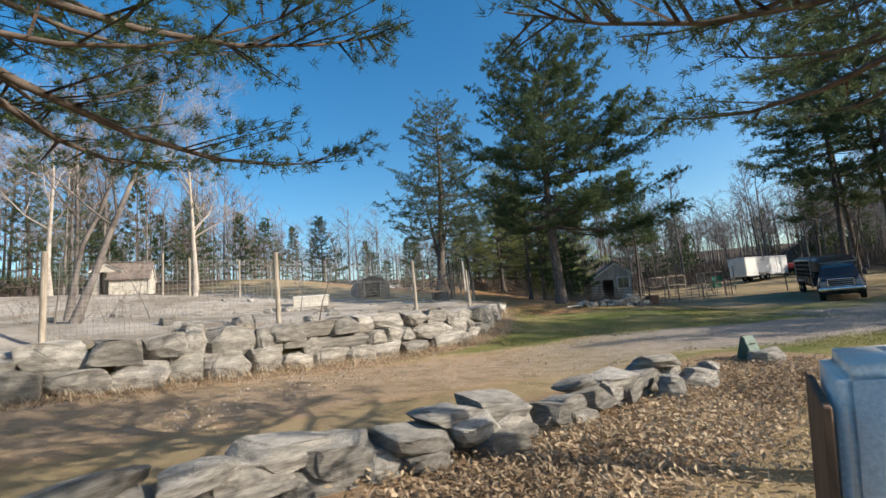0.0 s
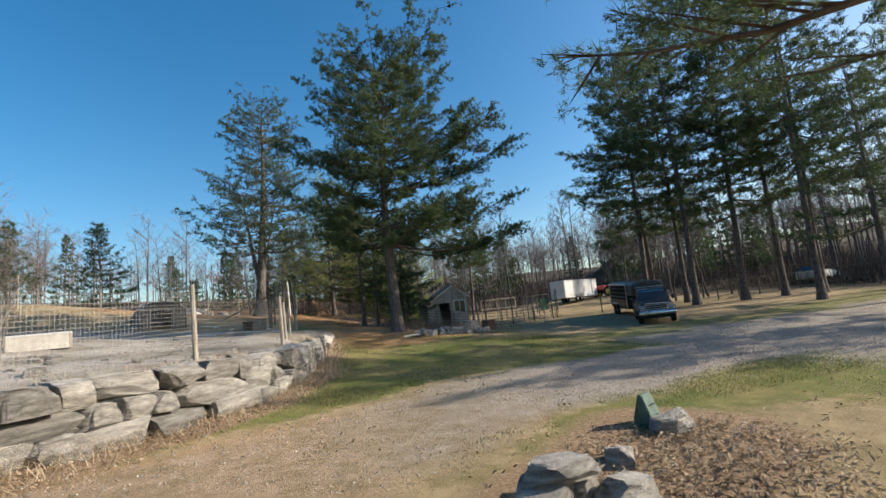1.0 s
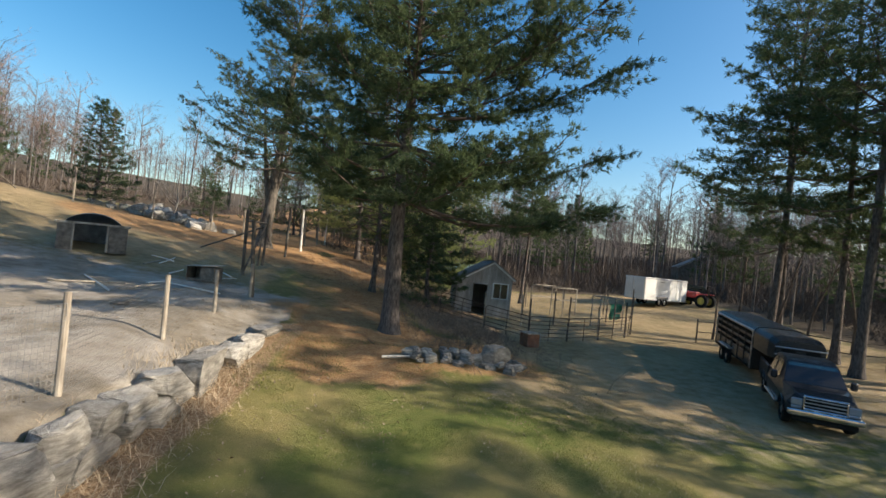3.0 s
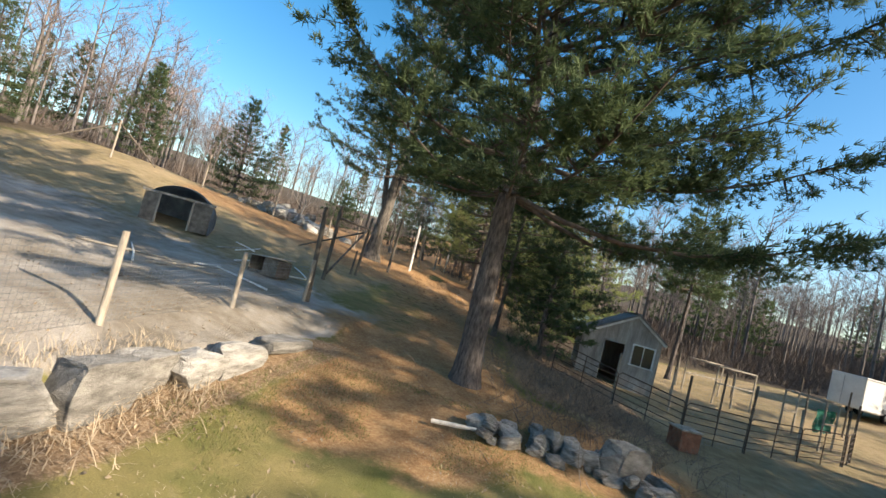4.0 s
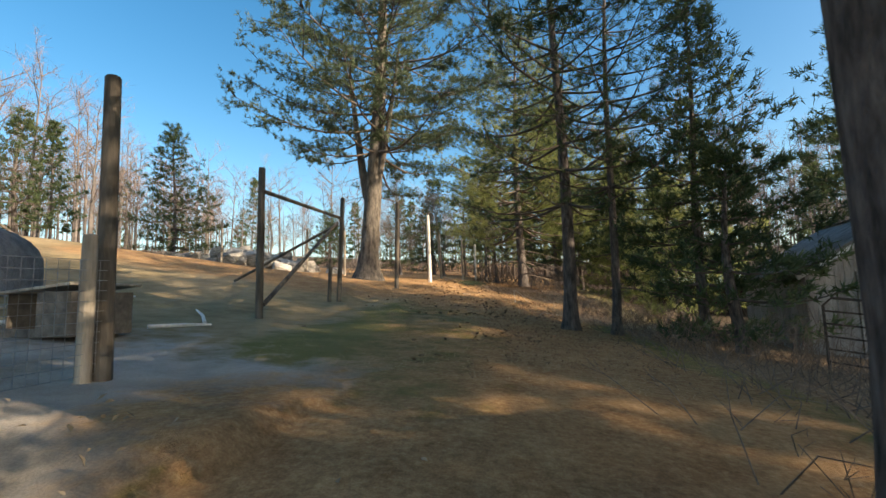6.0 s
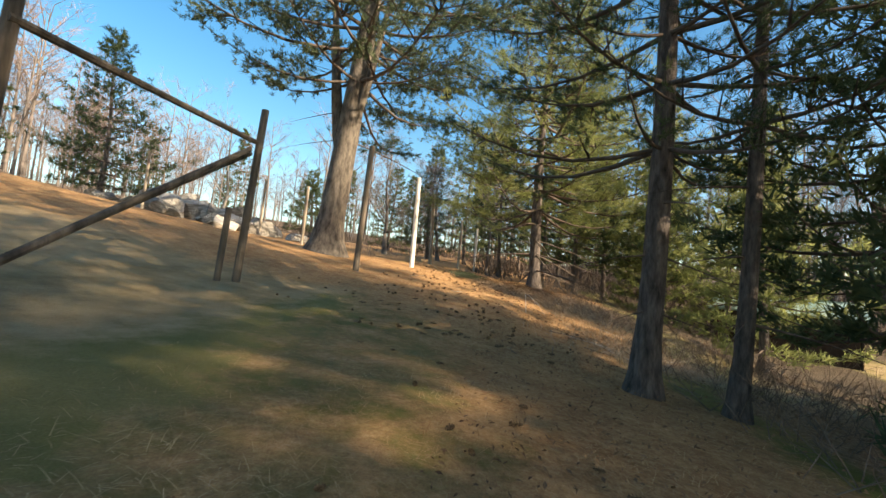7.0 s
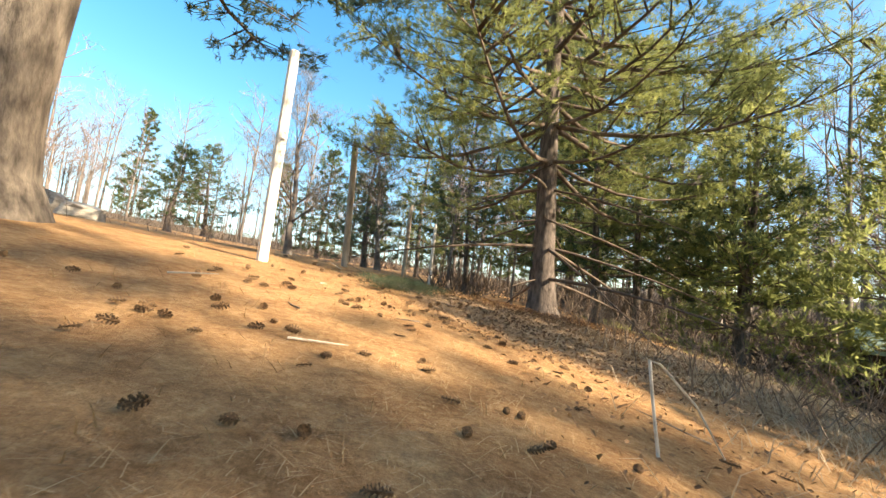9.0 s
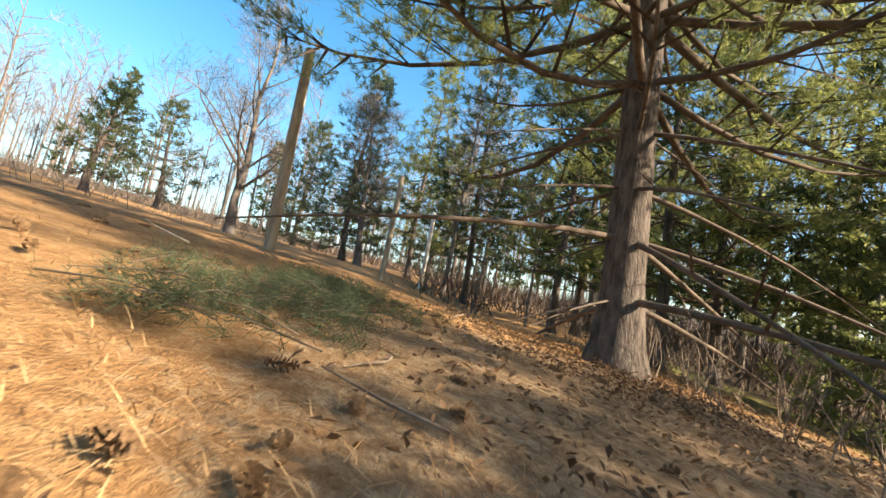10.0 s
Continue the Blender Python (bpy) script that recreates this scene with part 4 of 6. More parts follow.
# ---------------------------------------------------------------- the garden shed
def gable_shed(m, right, left, deep, eave_r, eave_l, peak, label, siding, roofing, door=None, window=None, name="garden_shed", board=0.2):
    """A gabled shed with its front at local y = 0 and its ridge over x = 0; door and window: (left, right, bottom, top) on the front."""
    e = thing(name, m, label, "shed")
    r = random.Random(3)
    half, eave = {-1: left, 1: right}, {-1: eave_l, 1: eave_r}

    def roof_at(x):
        k = 1 if x > 0 else -1
        return peak - (peak - eave[k]) * abs(x) / half[k]

    n = round((left + right) / board)
    for k in range(n):
        x0, x1 = -left + k * (left + right) / n, -left + (k + 1) * (left + right) / n
        xc = (x0 + x1) / 2
        holes = sorted([(o[2], o[3]) for o in (door, window) if o and o[0] < xc < o[1]])
        z = 0.0
        for lo, hi in holes + [(None, None)]:
            top0, top1 = (roof_at(x0 + 0.005), roof_at(x1 - 0.005)) if lo is None else (lo, lo)
            if min(top0, top1) - z > 0.03:
                y = r.uniform(-0.004, 0.004)
                v = [(x0 + 0.004, y - 0.012, z), (x1 - 0.004, y - 0.012, z), (x1 - 0.004, y - 0.012, top1), (x0 + 0.004, y - 0.012, top0)]
                v += [(a, 0.02, c) for a, b, c in v]
                mesh_object("siding_board", v, [(0, 1, 2, 3), (5, 4, 7, 6), (0, 4, 5, 1), (1, 5, 6, 2), (2, 6, 7, 3), (3, 7, 4, 0)], siding, e)
            z = hi or 0
    bm = bmesh.new()
    for yy in (deep - 0.02, deep + 0.02):
        f = [bm.verts.new(q) for q in ((-left, yy, 0), (right, yy, 0), (right, yy, eave_r), (0, yy, peak), (-left, yy, eave_l))]
        bm.faces.new(f)
    part("back_wall", bm, siding, e)
    part("floor_boards", box((left + right - 0.12, deep - 0.1, 0.05), ((right - left) / 2, deep / 2, 0.03)), M_post_dark, e)
    for sx in (-1, 1):
        w, ev = half[sx], eave[sx]
        part("side_wall", box((0.05, deep - 0.06, ev), (sx * (w - 0.025), deep / 2 + 0.03, ev / 2), 0.004), siding, e)
        part("corner_board", box((0.09, 0.03, ev), (sx * (w - 0.03), -0.03, ev / 2), 0.004), siding, e)
        low = roof_at(sx * (w + 0.2))
        s = math.hypot(w + 0.2, peak - low)
        a = math.atan2(peak - ev, w)
        part("rake_board", box((s, 0.03, 0.12), (sx * (w + 0.2) / 2, -0.1, (peak + low) / 2 - 0.02), 0.004, turn=Matrix.Rotation(sx * a, 4, "Y")), M_trim, e, "pale rake board")
        slope = part("roof_slope", box((s, deep + 0.35, 0.05), (sx * (w + 0.2) / 2, deep / 2, (peak + low) / 2 + 0.06), 0.004, turn=Matrix.Rotation(sx * a, 4, "Y")), roofing, e)
        rows = int(s / 0.25)
        for c in range(rows):
            q = (c + 0.5) / rows
            part("shingle_course", box((s / rows * 1.06, deep + 0.38, 0.014), (sx * (w + 0.2) * q, deep / 2, peak - (peak - low) * q + 0.105), 0, turn=Matrix.Rotation(sx * (a + 0.03), 4, "Y")), roofing, slope)
    part("ridge_cap", box((0.2, deep + 0.4, 0.03), (0, deep / 2, peak + 0.13), 0.01), roofing, e)
    for o, nm in ((door, "door_frame"), (window, "window_frame")):
        if not o:
            continue
        x0, x1, z0, z1 = o
        f = part(nm, box((x1 - x0 + 0.14, 0.04, 0.07), ((x0 + x1) / 2, -0.035, z1 + 0.035), 0.005), M_trim if nm == "window_frame" else siding, e)
        for x in (x0 - 0.035, x1 + 0.035):
            part("jamb", box((0.07, 0.04, z1 - z0), (x, -0.035, (z0 + z1) / 2), 0.005), M_trim if nm == "window_frame" else siding, f)
        if nm == "window_frame":
            part("sill", box((x1 - x0 + 0.2, 0.08, 0.05), ((x0 + x1) / 2, -0.05, z0 - 0.025), 0.006), M_trim, f)
            part("glazing_bar", box((0.035, 0.03, z1 - z0), ((x0 + x1) / 2, -0.02, (z0 + z1) / 2), 0.004), M_trim, f)
            for x in ((x0 * 3 + x1) / 4, (x0 + x1 * 3) / 4):
                part("pane", box(((x1 - x0) / 2 - 0.03, 0.008, z1 - z0), (x, 0.0, (z0 + z1) / 2)), M_glass, f, "dark glass pane")
    return e


def glass_material():
    m, n, l, b = material("dark_glass", 0.08, 0, 0.6)
    b.inputs["Base Color"].default_value = (0.02, 0.025, 0.03, 1)
    b.inputs["Transmission Weight"].default_value = 0.3
    c = tex_noise(n, l, 8, 3, 0.6, coords(n))
    rr = ramp(n, l, c, [(0.3, (0.04, 0.04, 0.04)), (0.7, (0.22, 0.22, 0.22))])
    l.new(rr, b.inputs["Roughness"])
    return m


M_glass = glass_material()
gable_shed(pose(14.75, 42.4, height(14.75, 42.4) - 0.05, 0, 0, -8), 1.25, 2.25, 4.2, 2.6, 2.15, 3.5, "weathered grey board shed with an open dark doorway", M_siding, M_roof, door=(-1.2, -0.3, 0.1, 2.05), window=(0.1, 1.0, 1.25, 2.15))
# far hut and its low shingled wing on the rise
M_pale_board = varied("pale_boards", (0.5, 0.45, 0.38), (0.72, 0.67, 0.58), 3.0, 0.85, 34.0, 0.4, 0.01)
M_brown_roof = varied("brown_shingles", (0.16, 0.12, 0.1), (0.3, 0.24, 0.2), 3.0, 0.9, 50.0, 0.6, 0.01)
gable_shed(pose(-26.3, 36.0, height(-26.3, 36.0), 0, 0, 20), 0.95, 0.95, 2.2, 2.1, 2.1, 2.6, "pale wooden hut with an open doorway", M_pale_board, M_brown_roof, door=(-0.45, 0.35, 0.1, 1.95), name="wooden_hut")
gable_shed(pose(-23.8, 37.6, height(-23.8, 37.6), 0, 0, 110), 1.1, 1.1, 2.6, 1.3, 1.3, 2.5, "low pale wing with a brown shingled roof", M_pale_board, M_brown_roof, name="wooden_hut")


# ---------------------------------------------------------------- vehicles
def paint(name, colour, rough=0.25):
    m, n, l, b = material(name, rough, 0.0, 0.6)
    d = tex_noise(n, l, 3, 4, 0.6, coords(n))
    l.new(ramp(n, l, d, [(0.3, tuple(v * 0.85 for v in colour)), (0.7, tuple(v * 1.2 for v in colour))]), b.inputs["Base Color"])
    l.new(ramp(n, l, tex_noise(n, l, 18, 3, 0.6, coords(n)), [(0.3, (rough * 0.7,) * 3), (0.7, (rough * 1.6,) * 3)]), b.inputs["Roughness"])
    b.inputs["Coat Weight"].default_value = 0.25
    return m


M_blue = paint("dark_blue_paint", (0.006, 0.007, 0.012), 0.4)
M_maroon = paint("dark_trailer_paint", (0.014, 0.011, 0.011), 0.5)
M_chrome = plain("chrome", (0.7, 0.7, 0.72), 0.12, 1.0)
M_alu = plain("dull_aluminium", (0.5, 0.5, 0.51), 0.35, 0.9)
M_rubber = plain("rubber", (0.018, 0.018, 0.018), 0.85, 0, 0.2)
M_lamp = plain("headlight_glass", (0.3, 0.32, 0.35), 0.12, 0.3, 0.8, 0.1)
M_trailer_white = varied("white_panel", (0.72, 0.72, 0.7), (0.84, 0.84, 0.82), 1.2, 0.35, 20.0, 0.05, 0.003)
M_red = paint("red_paint", (0.45, 0.03, 0.03), 0.35)
M_green = paint("green_paint", (0.06, 0.16, 0.06), 0.45)
M_yellow = plain("yellow_rim", (0.6, 0.5, 0.12), 0.5)


def wheel(parent, x, y, z, rad, wide, rim=None):
    """A tyre with a rim, its axle along x."""
    turn = Matrix.Translation((x, y, z)) @ Matrix.Rotation(radians(90), 4, "Y")
    bm = bmesh.new()
    prof = [(rad * 0.6, -wide / 2), (rad * 0.92, -wide / 2), (rad, -wide * 0.32), (rad, wide * 0.32), (rad * 0.92, wide / 2), (rad * 0.6, wide / 2)]
    rings = [[bm.verts.new((q * math.cos(2 * math.pi * k / 20), q * math.sin(2 * math.pi * k / 20), h)) for k in range(20)] for q, h in prof]
    for a, b in zip(rings, rings[1:] + rings[:1]):
        for k in range(20):
            bm.faces.new((a[k], a[(k + 1) % 20], b[(k + 1) % 20], b[k]))
    w = part("wheel", bm, M_rubber, parent, "black rubber tyre", m=turn)
    bm = tube([(0, 0, -wide * 0.42), (0, 0, -wide * 0.2), (0, 0, wide * 0.2), (0, 0, wide * 0.42)], [rad * 0.3, rad * 0.6, rad * 0.6, rad * 0.3], 14)
    part("rim", bm, rim or M_alu, w, "metal wheel rim", m=turn)
    return w


def loft(sections, mat, name, parent, label="", close=True):
    """A body through cross-sections (lists of points of equal length)."""
    bm = bmesh.new()
    rings = [[bm.verts.new(p) for p in s] for s in sections]
    n = len(rings[0])
    for a, b in zip(rings, rings[1:]):
        for k in range(n):
            bm.faces.new((a[k], a[(k + 1) % n], b[(k + 1) % n], b[k]))
    if close:
        bm.faces.new(rings[0][::-1])
        bm.faces.new(rings[-1])
    bmesh.ops.recalc_face_normals(bm, faces=bm.faces[:])
    bmesh.ops.bevel(bm, geom=[e for e in bm.edges if e.is_manifold and e.calc_face_angle(0) > 0.5], offset=0.03, segments=2, affect="EDGES")
    return part(name, bm, mat, parent, label)


def pickup(m):
    """A crew-cab pickup, nose at local -y, on the ground at z = 0; the front bumper is at y = 0."""
    e = thing("pickup_truck", m, "dark blue pickup truck with a chrome grille and bumper", "pickup truck")
    sec = lambda y, w, z0, z1, b=0.08: [(-w, y, z0), (w, y, z0), (w + 0.02, y, (z0 + z1) / 2), (w - b, y, z1), (-w + b, y, z1), (-w - 0.02, y, (z0 + z1) / 2)]
    loft([sec(0.12, 0.84, 0.55, 1.06, 0.2), sec(0.3, 0.95, 0.5, 1.17, 0.2), sec(0.7, 0.97, 0.48, 1.25, 0.16), sec(1.5, 0.98, 0.48, 1.27), sec(1.6, 0.98, 0.48, 1.28), sec(4.05, 0.98, 0.48, 1.28)], M_blue, "body", e)
    cab = lambda y, w, z: [(-0.94, y, 1.2), (0.94, y, 1.2), (w, y, z), (-w, y, z)]
    loft([[(-0.9, 1.45, 1.2), (0.9, 1.45, 1.2), (0.88, 1.5, 1.3), (-0.88, 1.5, 1.3)], cab(2.15, 0.72, 1.9), cab(2.6, 0.74, 1.96), cab(3.5, 0.74, 1.95), cab(4.0, 0.72, 1.86)], M_blue, "cab", e)
    # glass
    bm = bmesh.new()
    bm.faces.new([bm.verts.new(p) for p in ((-0.82, 1.56, 1.33), (0.82, 1.56, 1.33), (0.67, 2.1, 1.86), (-0.67, 2.1, 1.86))])
    part("windshield", bm, M_screen, e, "sky-reflecting windshield")
    for sx in (-1, 1):
        for y0, y1 in ((2.2, 2.95), (3.05, 3.8)):
            bm = bmesh.new()
            bm.faces.new([bm.verts.new(p) for p in ((sx * 0.945, y0 - 0.2 * (y0 < 2.5), 1.3), (sx * 0.945, y1, 1.3), (sx * 0.79, y1 - 0.05, 1.82), (sx * 0.79, y0 + 0.1, 1.82))])
            part("side_window", bm, M_glass, e)
        part("mirror", box((0.2, 0.12, 0.28), (sx * 1.12, 1.85, 1.38), 0.04), M_blue, e)
        lamp = part("headlight", box((0.32, 0.1, 0.24), (sx * 0.73, 0.1, 0.93), 0.03), M_lamp, e, "clear headlight")
        part("indicator", box((0.3, 0.08, 0.08), (sx * 0.74, 0.08, 0.77), 0.02), M_lamp, lamp)
        part("door_handle", box((0.02, 0.14, 0.04), (sx * 1.0, 2.85, 1.15), 0.008), M_chrome, e)
        part("running_board", box((0.14, 2.2, 0.06), (sx * 1.02, 2.8, 0.46), 0.02), M_chrome, e, "bright running board")
        # bed sides
        part("bed_side", box((0.1, 2.1, 0.72), (sx * 0.95, 5.1, 0.92), 0.03), M_blue, e)
        for y in (0.98, 4.9):
            part("wheel_arch", tube([(sx * 1.0, y + 0.46 * math.cos(a), 0.42 + 0.46 * math.sin(a)) for a in np.linspace(0.15, math.pi - 0.15, 9)], 0.035, 6), M_blue, e)
            wheel(e, sx * 0.86, y, 0.4, 0.4, 0.26)
    g = part("grille", box((1.06, 0.07, 0.38), (0, 0.09, 0.95), 0.02), M_dark, e, "dark grille opening")
    for z in (0.75, 1.15):
        part("grille_frame", box((1.14, 0.1, 0.055), (0, 0.06, z), 0.02), M_chrome, g, "chrome grille surround")
    for x in (-0.55, 0.55):
        part("grille_frame", box((0.055, 0.1, 0.4), (x, 0.06, 0.95), 0.02), M_chrome, g, "chrome grille surround")
    for z in (0.84, 0.95, 1.06):
        part("grille_bar", box((1.04, 0.04, 0.035), (0, 0.05, z), 0.01), M_alu, g)
    bp = part("bumper", box((1.96, 0.2, 0.2), (0, 0.0, 0.62), 0.08, seg=3), M_chrome, e, "chrome front bumper")
    part("air_dam", box((1.7, 0.12, 0.16), (0, 0.05, 0.42), 0.03), M_dark, bp)
    part("bed_floor", box((1.8, 2.1, 0.1), (0, 5.1, 0.65)), M_dark, e)
    part("tailgate", box((1.85, 0.08, 0.6), (0, 6.15, 0.95), 0.02), M_blue, e)
    part("chassis", box((0.9, 5.6, 0.2), (0, 3.0, 0.45), 0.03), M_dark, e)
    return e


def screen_material():
    m, n, l, b = material("windshield_glass", 0.06, 0, 0.8)
    l.new(ramp(n, l, tex_noise(n, l, 4, 2, 0.5, coords(n)), [(0.3, (0.02, 0.05, 0.06)), (0.7, (0.05, 0.1, 0.11))]), b.inputs["Base Color"])
    b.inputs["Coat Weight"].default_value = 1.0
    return m


M_screen = screen_material()
HEADING = math.degrees(math.atan2(-6.3, 11.8))
truck_at = (21.35, 25.1)


def level_pose(x, y, turn, ahead):
    """A pose on the slope: the thing's own y axis follows the ground over the given length."""
    a = radians(turn)
    z0, z1 = height(x, y), height(x - math.sin(a) * ahead, y + math.cos(a) * ahead)
    return pose(x, y, z0, math.degrees(math.atan2(z1 - z0, ahead)), 0, turn)


pickup(level_pose(20.62, 25.56, HEADING - 10, 5.5))


def stock_trailer(m):
    """A gooseneck livestock trailer behind the truck: nose at local y = 0."""
    e = thing("stock_trailer", m, "dark livestock trailer with open slatted sides", "livestock trailer")
    arch = lambda y, w, z0, z1: [(-w, y, z0), (w, y, z0), (w, y, z1 - 0.22), (w * 0.86, y, z1 - 0.06), (w * 0.5, y, z1), (-w * 0.5, y, z1), (-w * 0.86, y, z1 - 0.06), (-w, y, z1 - 0.22)]
    nose = loft([arch(0.0, 0.86, 1.55, 2.3), arch(0.5, 0.98, 1.5, 2.42), arch(2.2, 1.0, 1.5, 2.45)], M_maroon, "nose", e)
    for z in (1.72, 2.02):
        part("nose_trim", box((1.8, 0.06, 0.05), (0, -0.02, z), 0.015), M_alu, nose, "bright trim band")
    for x in (-0.42, 0.42):
        part("nose_window", box((0.5, 0.04, 0.2), (x, -0.015, 1.87), 0.02), M_dark, nose)
    roof = loft([arch(2.2, 1.02, 2.2, 2.47), arch(5.0, 1.02, 2.2, 2.47), arch(8.2, 1.02, 2.2, 2.45)], M_maroon, "roof", e)
    part("floor_deck", box((2.0, 6.0, 0.14), (0, 5.2, 0.6), 0.02), M_dark, e)
    for sx in (-1, 1):
        part("lower_panel", box((0.04, 6.0, 0.5), (sx * 0.99, 5.2, 0.9), 0.01), M_maroon, e)
        part("top_rail", box((0.07, 6.0, 0.1), (sx * 1.0, 5.2, 2.24), 0.015), M_alu, e, "pale upper rail")
        for z in (1.35, 1.65, 1.95):
            part("side_slat", box((0.035, 6.0, 0.12), (sx * 0.99, 5.2, z), 0.01), M_maroon, e)
        for y in (2.25, 3.2, 4.2, 5.2, 6.2, 7.2, 8.15):
            part("upright", box((0.07, 0.07, 1.7), (sx * 1.01, y, 1.4), 0.01), M_alu if y in (2.25, 8.15) else M_maroon, e)
        f = part("fender", box((0.26, 1.9, 0.06), (sx * 1.08, 5.9, 0.86), 0.02), M_alu, e)
        for y in (5.45, 6.35):
            wheel(e, sx * 1.06, y, 0.36, 0.36, 0.2)
    part("front_wall", box((2.0, 0.05, 0.95), (0, 2.22, 1.05), 0.01), M_maroon, e)
    part("rear_gate", box((1.95, 0.06, 1.65), (0, 8.2, 1.4), 0.01), M_maroon, e)
    part("coupler", tube([(0, 0.6, 1.55), (0, 0.6, 0.8)], 0.06, 8), M_dark, e)
    return e


a = radians(HEADING)
tx, ty = truck_at[0] - math.sin(a) * 4.5, truck_at[1] + math.cos(a) * 4.5
stock_trailer(level_pose(tx, ty, HEADING, 8))


def cargo_trailer(m):
    """A white box trailer: long side along local x, front (towing) end at +x."""
    e = thing("cargo_trailer", m, "white enclosed cargo trailer with tandem wheels", "trailer")
    part("body", box((6.4, 2.1, 2.0), (0, 0, 1.5), 0.06, seg=2), M_trailer_white, e)
    part("roof_cap", box((6.44, 2.14, 0.08), (0, 0, 2.5), 0.03), M_trailer_white, e)
    for z in (0.52, 2.44):
        part("edge_trim", box((6.42, 0.03, 0.07), (0, -1.06, z), 0.01), M_alu, e)
    d = part("rear_door", box((0.04, 1.9, 1.8), (-3.215, 0, 1.5), 0.01), M_trailer_white, e)
    part("door_bar", box((0.04, 0.04, 1.8), (-3.25, 0.2, 1.5), 0.01), M_alu, d)
    part("side_door", box((0.8, 0.03, 1.7), (1.9, -1.06, 1.45), 0.01), M_trailer_white, e)
    for k in range(3):
        part("vent_mark", box((0.14, 0.012, 0.07), (-0.9 + 0.22 * k, -1.058, 2.18)), M_dark, e, "small dark mark on the side")
    for sy in (-1, 1):
        part("fender", box((1.7, 0.1, 0.3), (-0.6, sy * 1.08, 0.75), 0.04), M_alu, e)
        for x in (-1.0, -0.2):
            w = wheel(e, 0, 0, 0, 0.34, 0.2)
            w.matrix_basis = pose(x, sy * 1.02, 0.34, 0, 0, 90)
    part("drawbar", box((1.2, 0.12, 0.1), (3.7, 0, 0.5), 0.02), M_dark, e)
    part("jack", tube([(4.1, 0, 0.0), (4.1, 0, 0.75)], 0.04, 8), M_alu, e)
    return e


ct = (34.4, 53.4)
cargo_trailer(pose(*ct, height(*ct) - 0.02, 0, 0, 20))


def tractor(m):
    e = thing("tractor", m, "small red tractor with a green mower deck", "tractor")
    part("hood", box((0.8, 1.5, 0.6), (0, -0.7, 1.1), 0.12, seg=2), M_red, e)
    part("seat", box((0.5, 0.5, 0.12), (0, 0.7, 1.15), 0.04), M_dark, e)
    part("seat_back", box((0.5, 0.1, 0.45), (0, 0.95, 1.4), 0.04), M_dark, e)
    part("engine_block", box((0.55, 2.2, 0.5), (0, -0.1, 0.7), 0.05), M_dark, e)
    for sx in (-1, 1):
        part("mudguard", box((0.3, 0.9, 0.1), (sx * 0.6, 0.75, 1.25), 0.05), M_red, e)
        wheel(e, sx * 0.65, 0.75, 0.6, 0.6, 0.32, M_yellow)
        wheel(e, sx * 0.5, -1.15, 0.35, 0.35, 0.2, M_yellow)
        part("roll_bar", tube([(sx * 0.45, 1.1, 1.0), (sx * 0.45, 1.1, 1.95), (0, 1.1, 2.0)], 0.035, 6), M_dark, e)
    part("steering_wheel", tube([(0.2 * math.cos(k), 0.25 + 0.1 * math.sin(k), 1.5 + 0.17 * math.sin(k)) for k in np.linspace(0, 6.2, 13)], 0.018, 5), M_dark, e)
    part("mower_deck", box((1.5, 0.9, 0.35), (0, -2.2, 0.35), 0.1, seg=2), M_green, e, "green mower deck")
    return e


tractor(pose(38.6, 53.0, height(38.6, 53.0), 0, 0, 200))

# vehicles half hidden under the trees beyond the lot
def far_car(x, y, turn, mat, label):
    e = thing("parked_car", pose(x, y, height(x, y), 0, 0, turn), label, "car", "far parked cars")
    s = lambda yy, w, z0, z1: [(-w, yy, z0), (w, yy, z0), (w * 0.97, yy, z1), (-w * 0.97, yy, z1)]
    loft([s(-2.2, 0.8, 0.35, 0.75), s(-1.1, 0.88, 0.3, 0.95), s(2.1, 0.88, 0.3, 1.0), s(2.25, 0.85, 0.35, 0.95)], mat, "body", e)
    loft([s(-1.0, 0.8, 0.9, 1.0), s(-0.4, 0.68, 0.9, 1.45), s(1.4, 0.68, 0.9, 1.45), s(2.0, 0.78, 0.9, 1.0)], M_glass, "cabin", e, "dark glass cabin")
    for sx in (-1, 1):
        for y in (-1.4, 1.35):
            wheel(e, sx * 0.8, y, 0.32, 0.32, 0.2)
    return e


far_car(48.0, 34.5, 100, M_trailer_white, "white car parked under the far trees")
far_car(43.0, 58.5, 60, M_blue, "dark car parked at the edge of the woods")


# ---------------------------------------------------------------- the animal pen by the shed
M_pipe = varied("rusty_pipe", (0.05, 0.04, 0.035), (0.16, 0.11, 0.08), 8.0, 0.7, 40.0, 0.3, 0.004, 0.4)
M_tarp = varied("green_tarp", (0.02, 0.2, 0.15), (0.05, 0.36, 0.27), 2.0, 0.6, 30.0, 0.4, 0.02)
M_brownbox = varied("rust_brown_box", (0.16, 0.06, 0.035), (0.32, 0.14, 0.08), 4.0, 0.8, 40.0, 0.3)


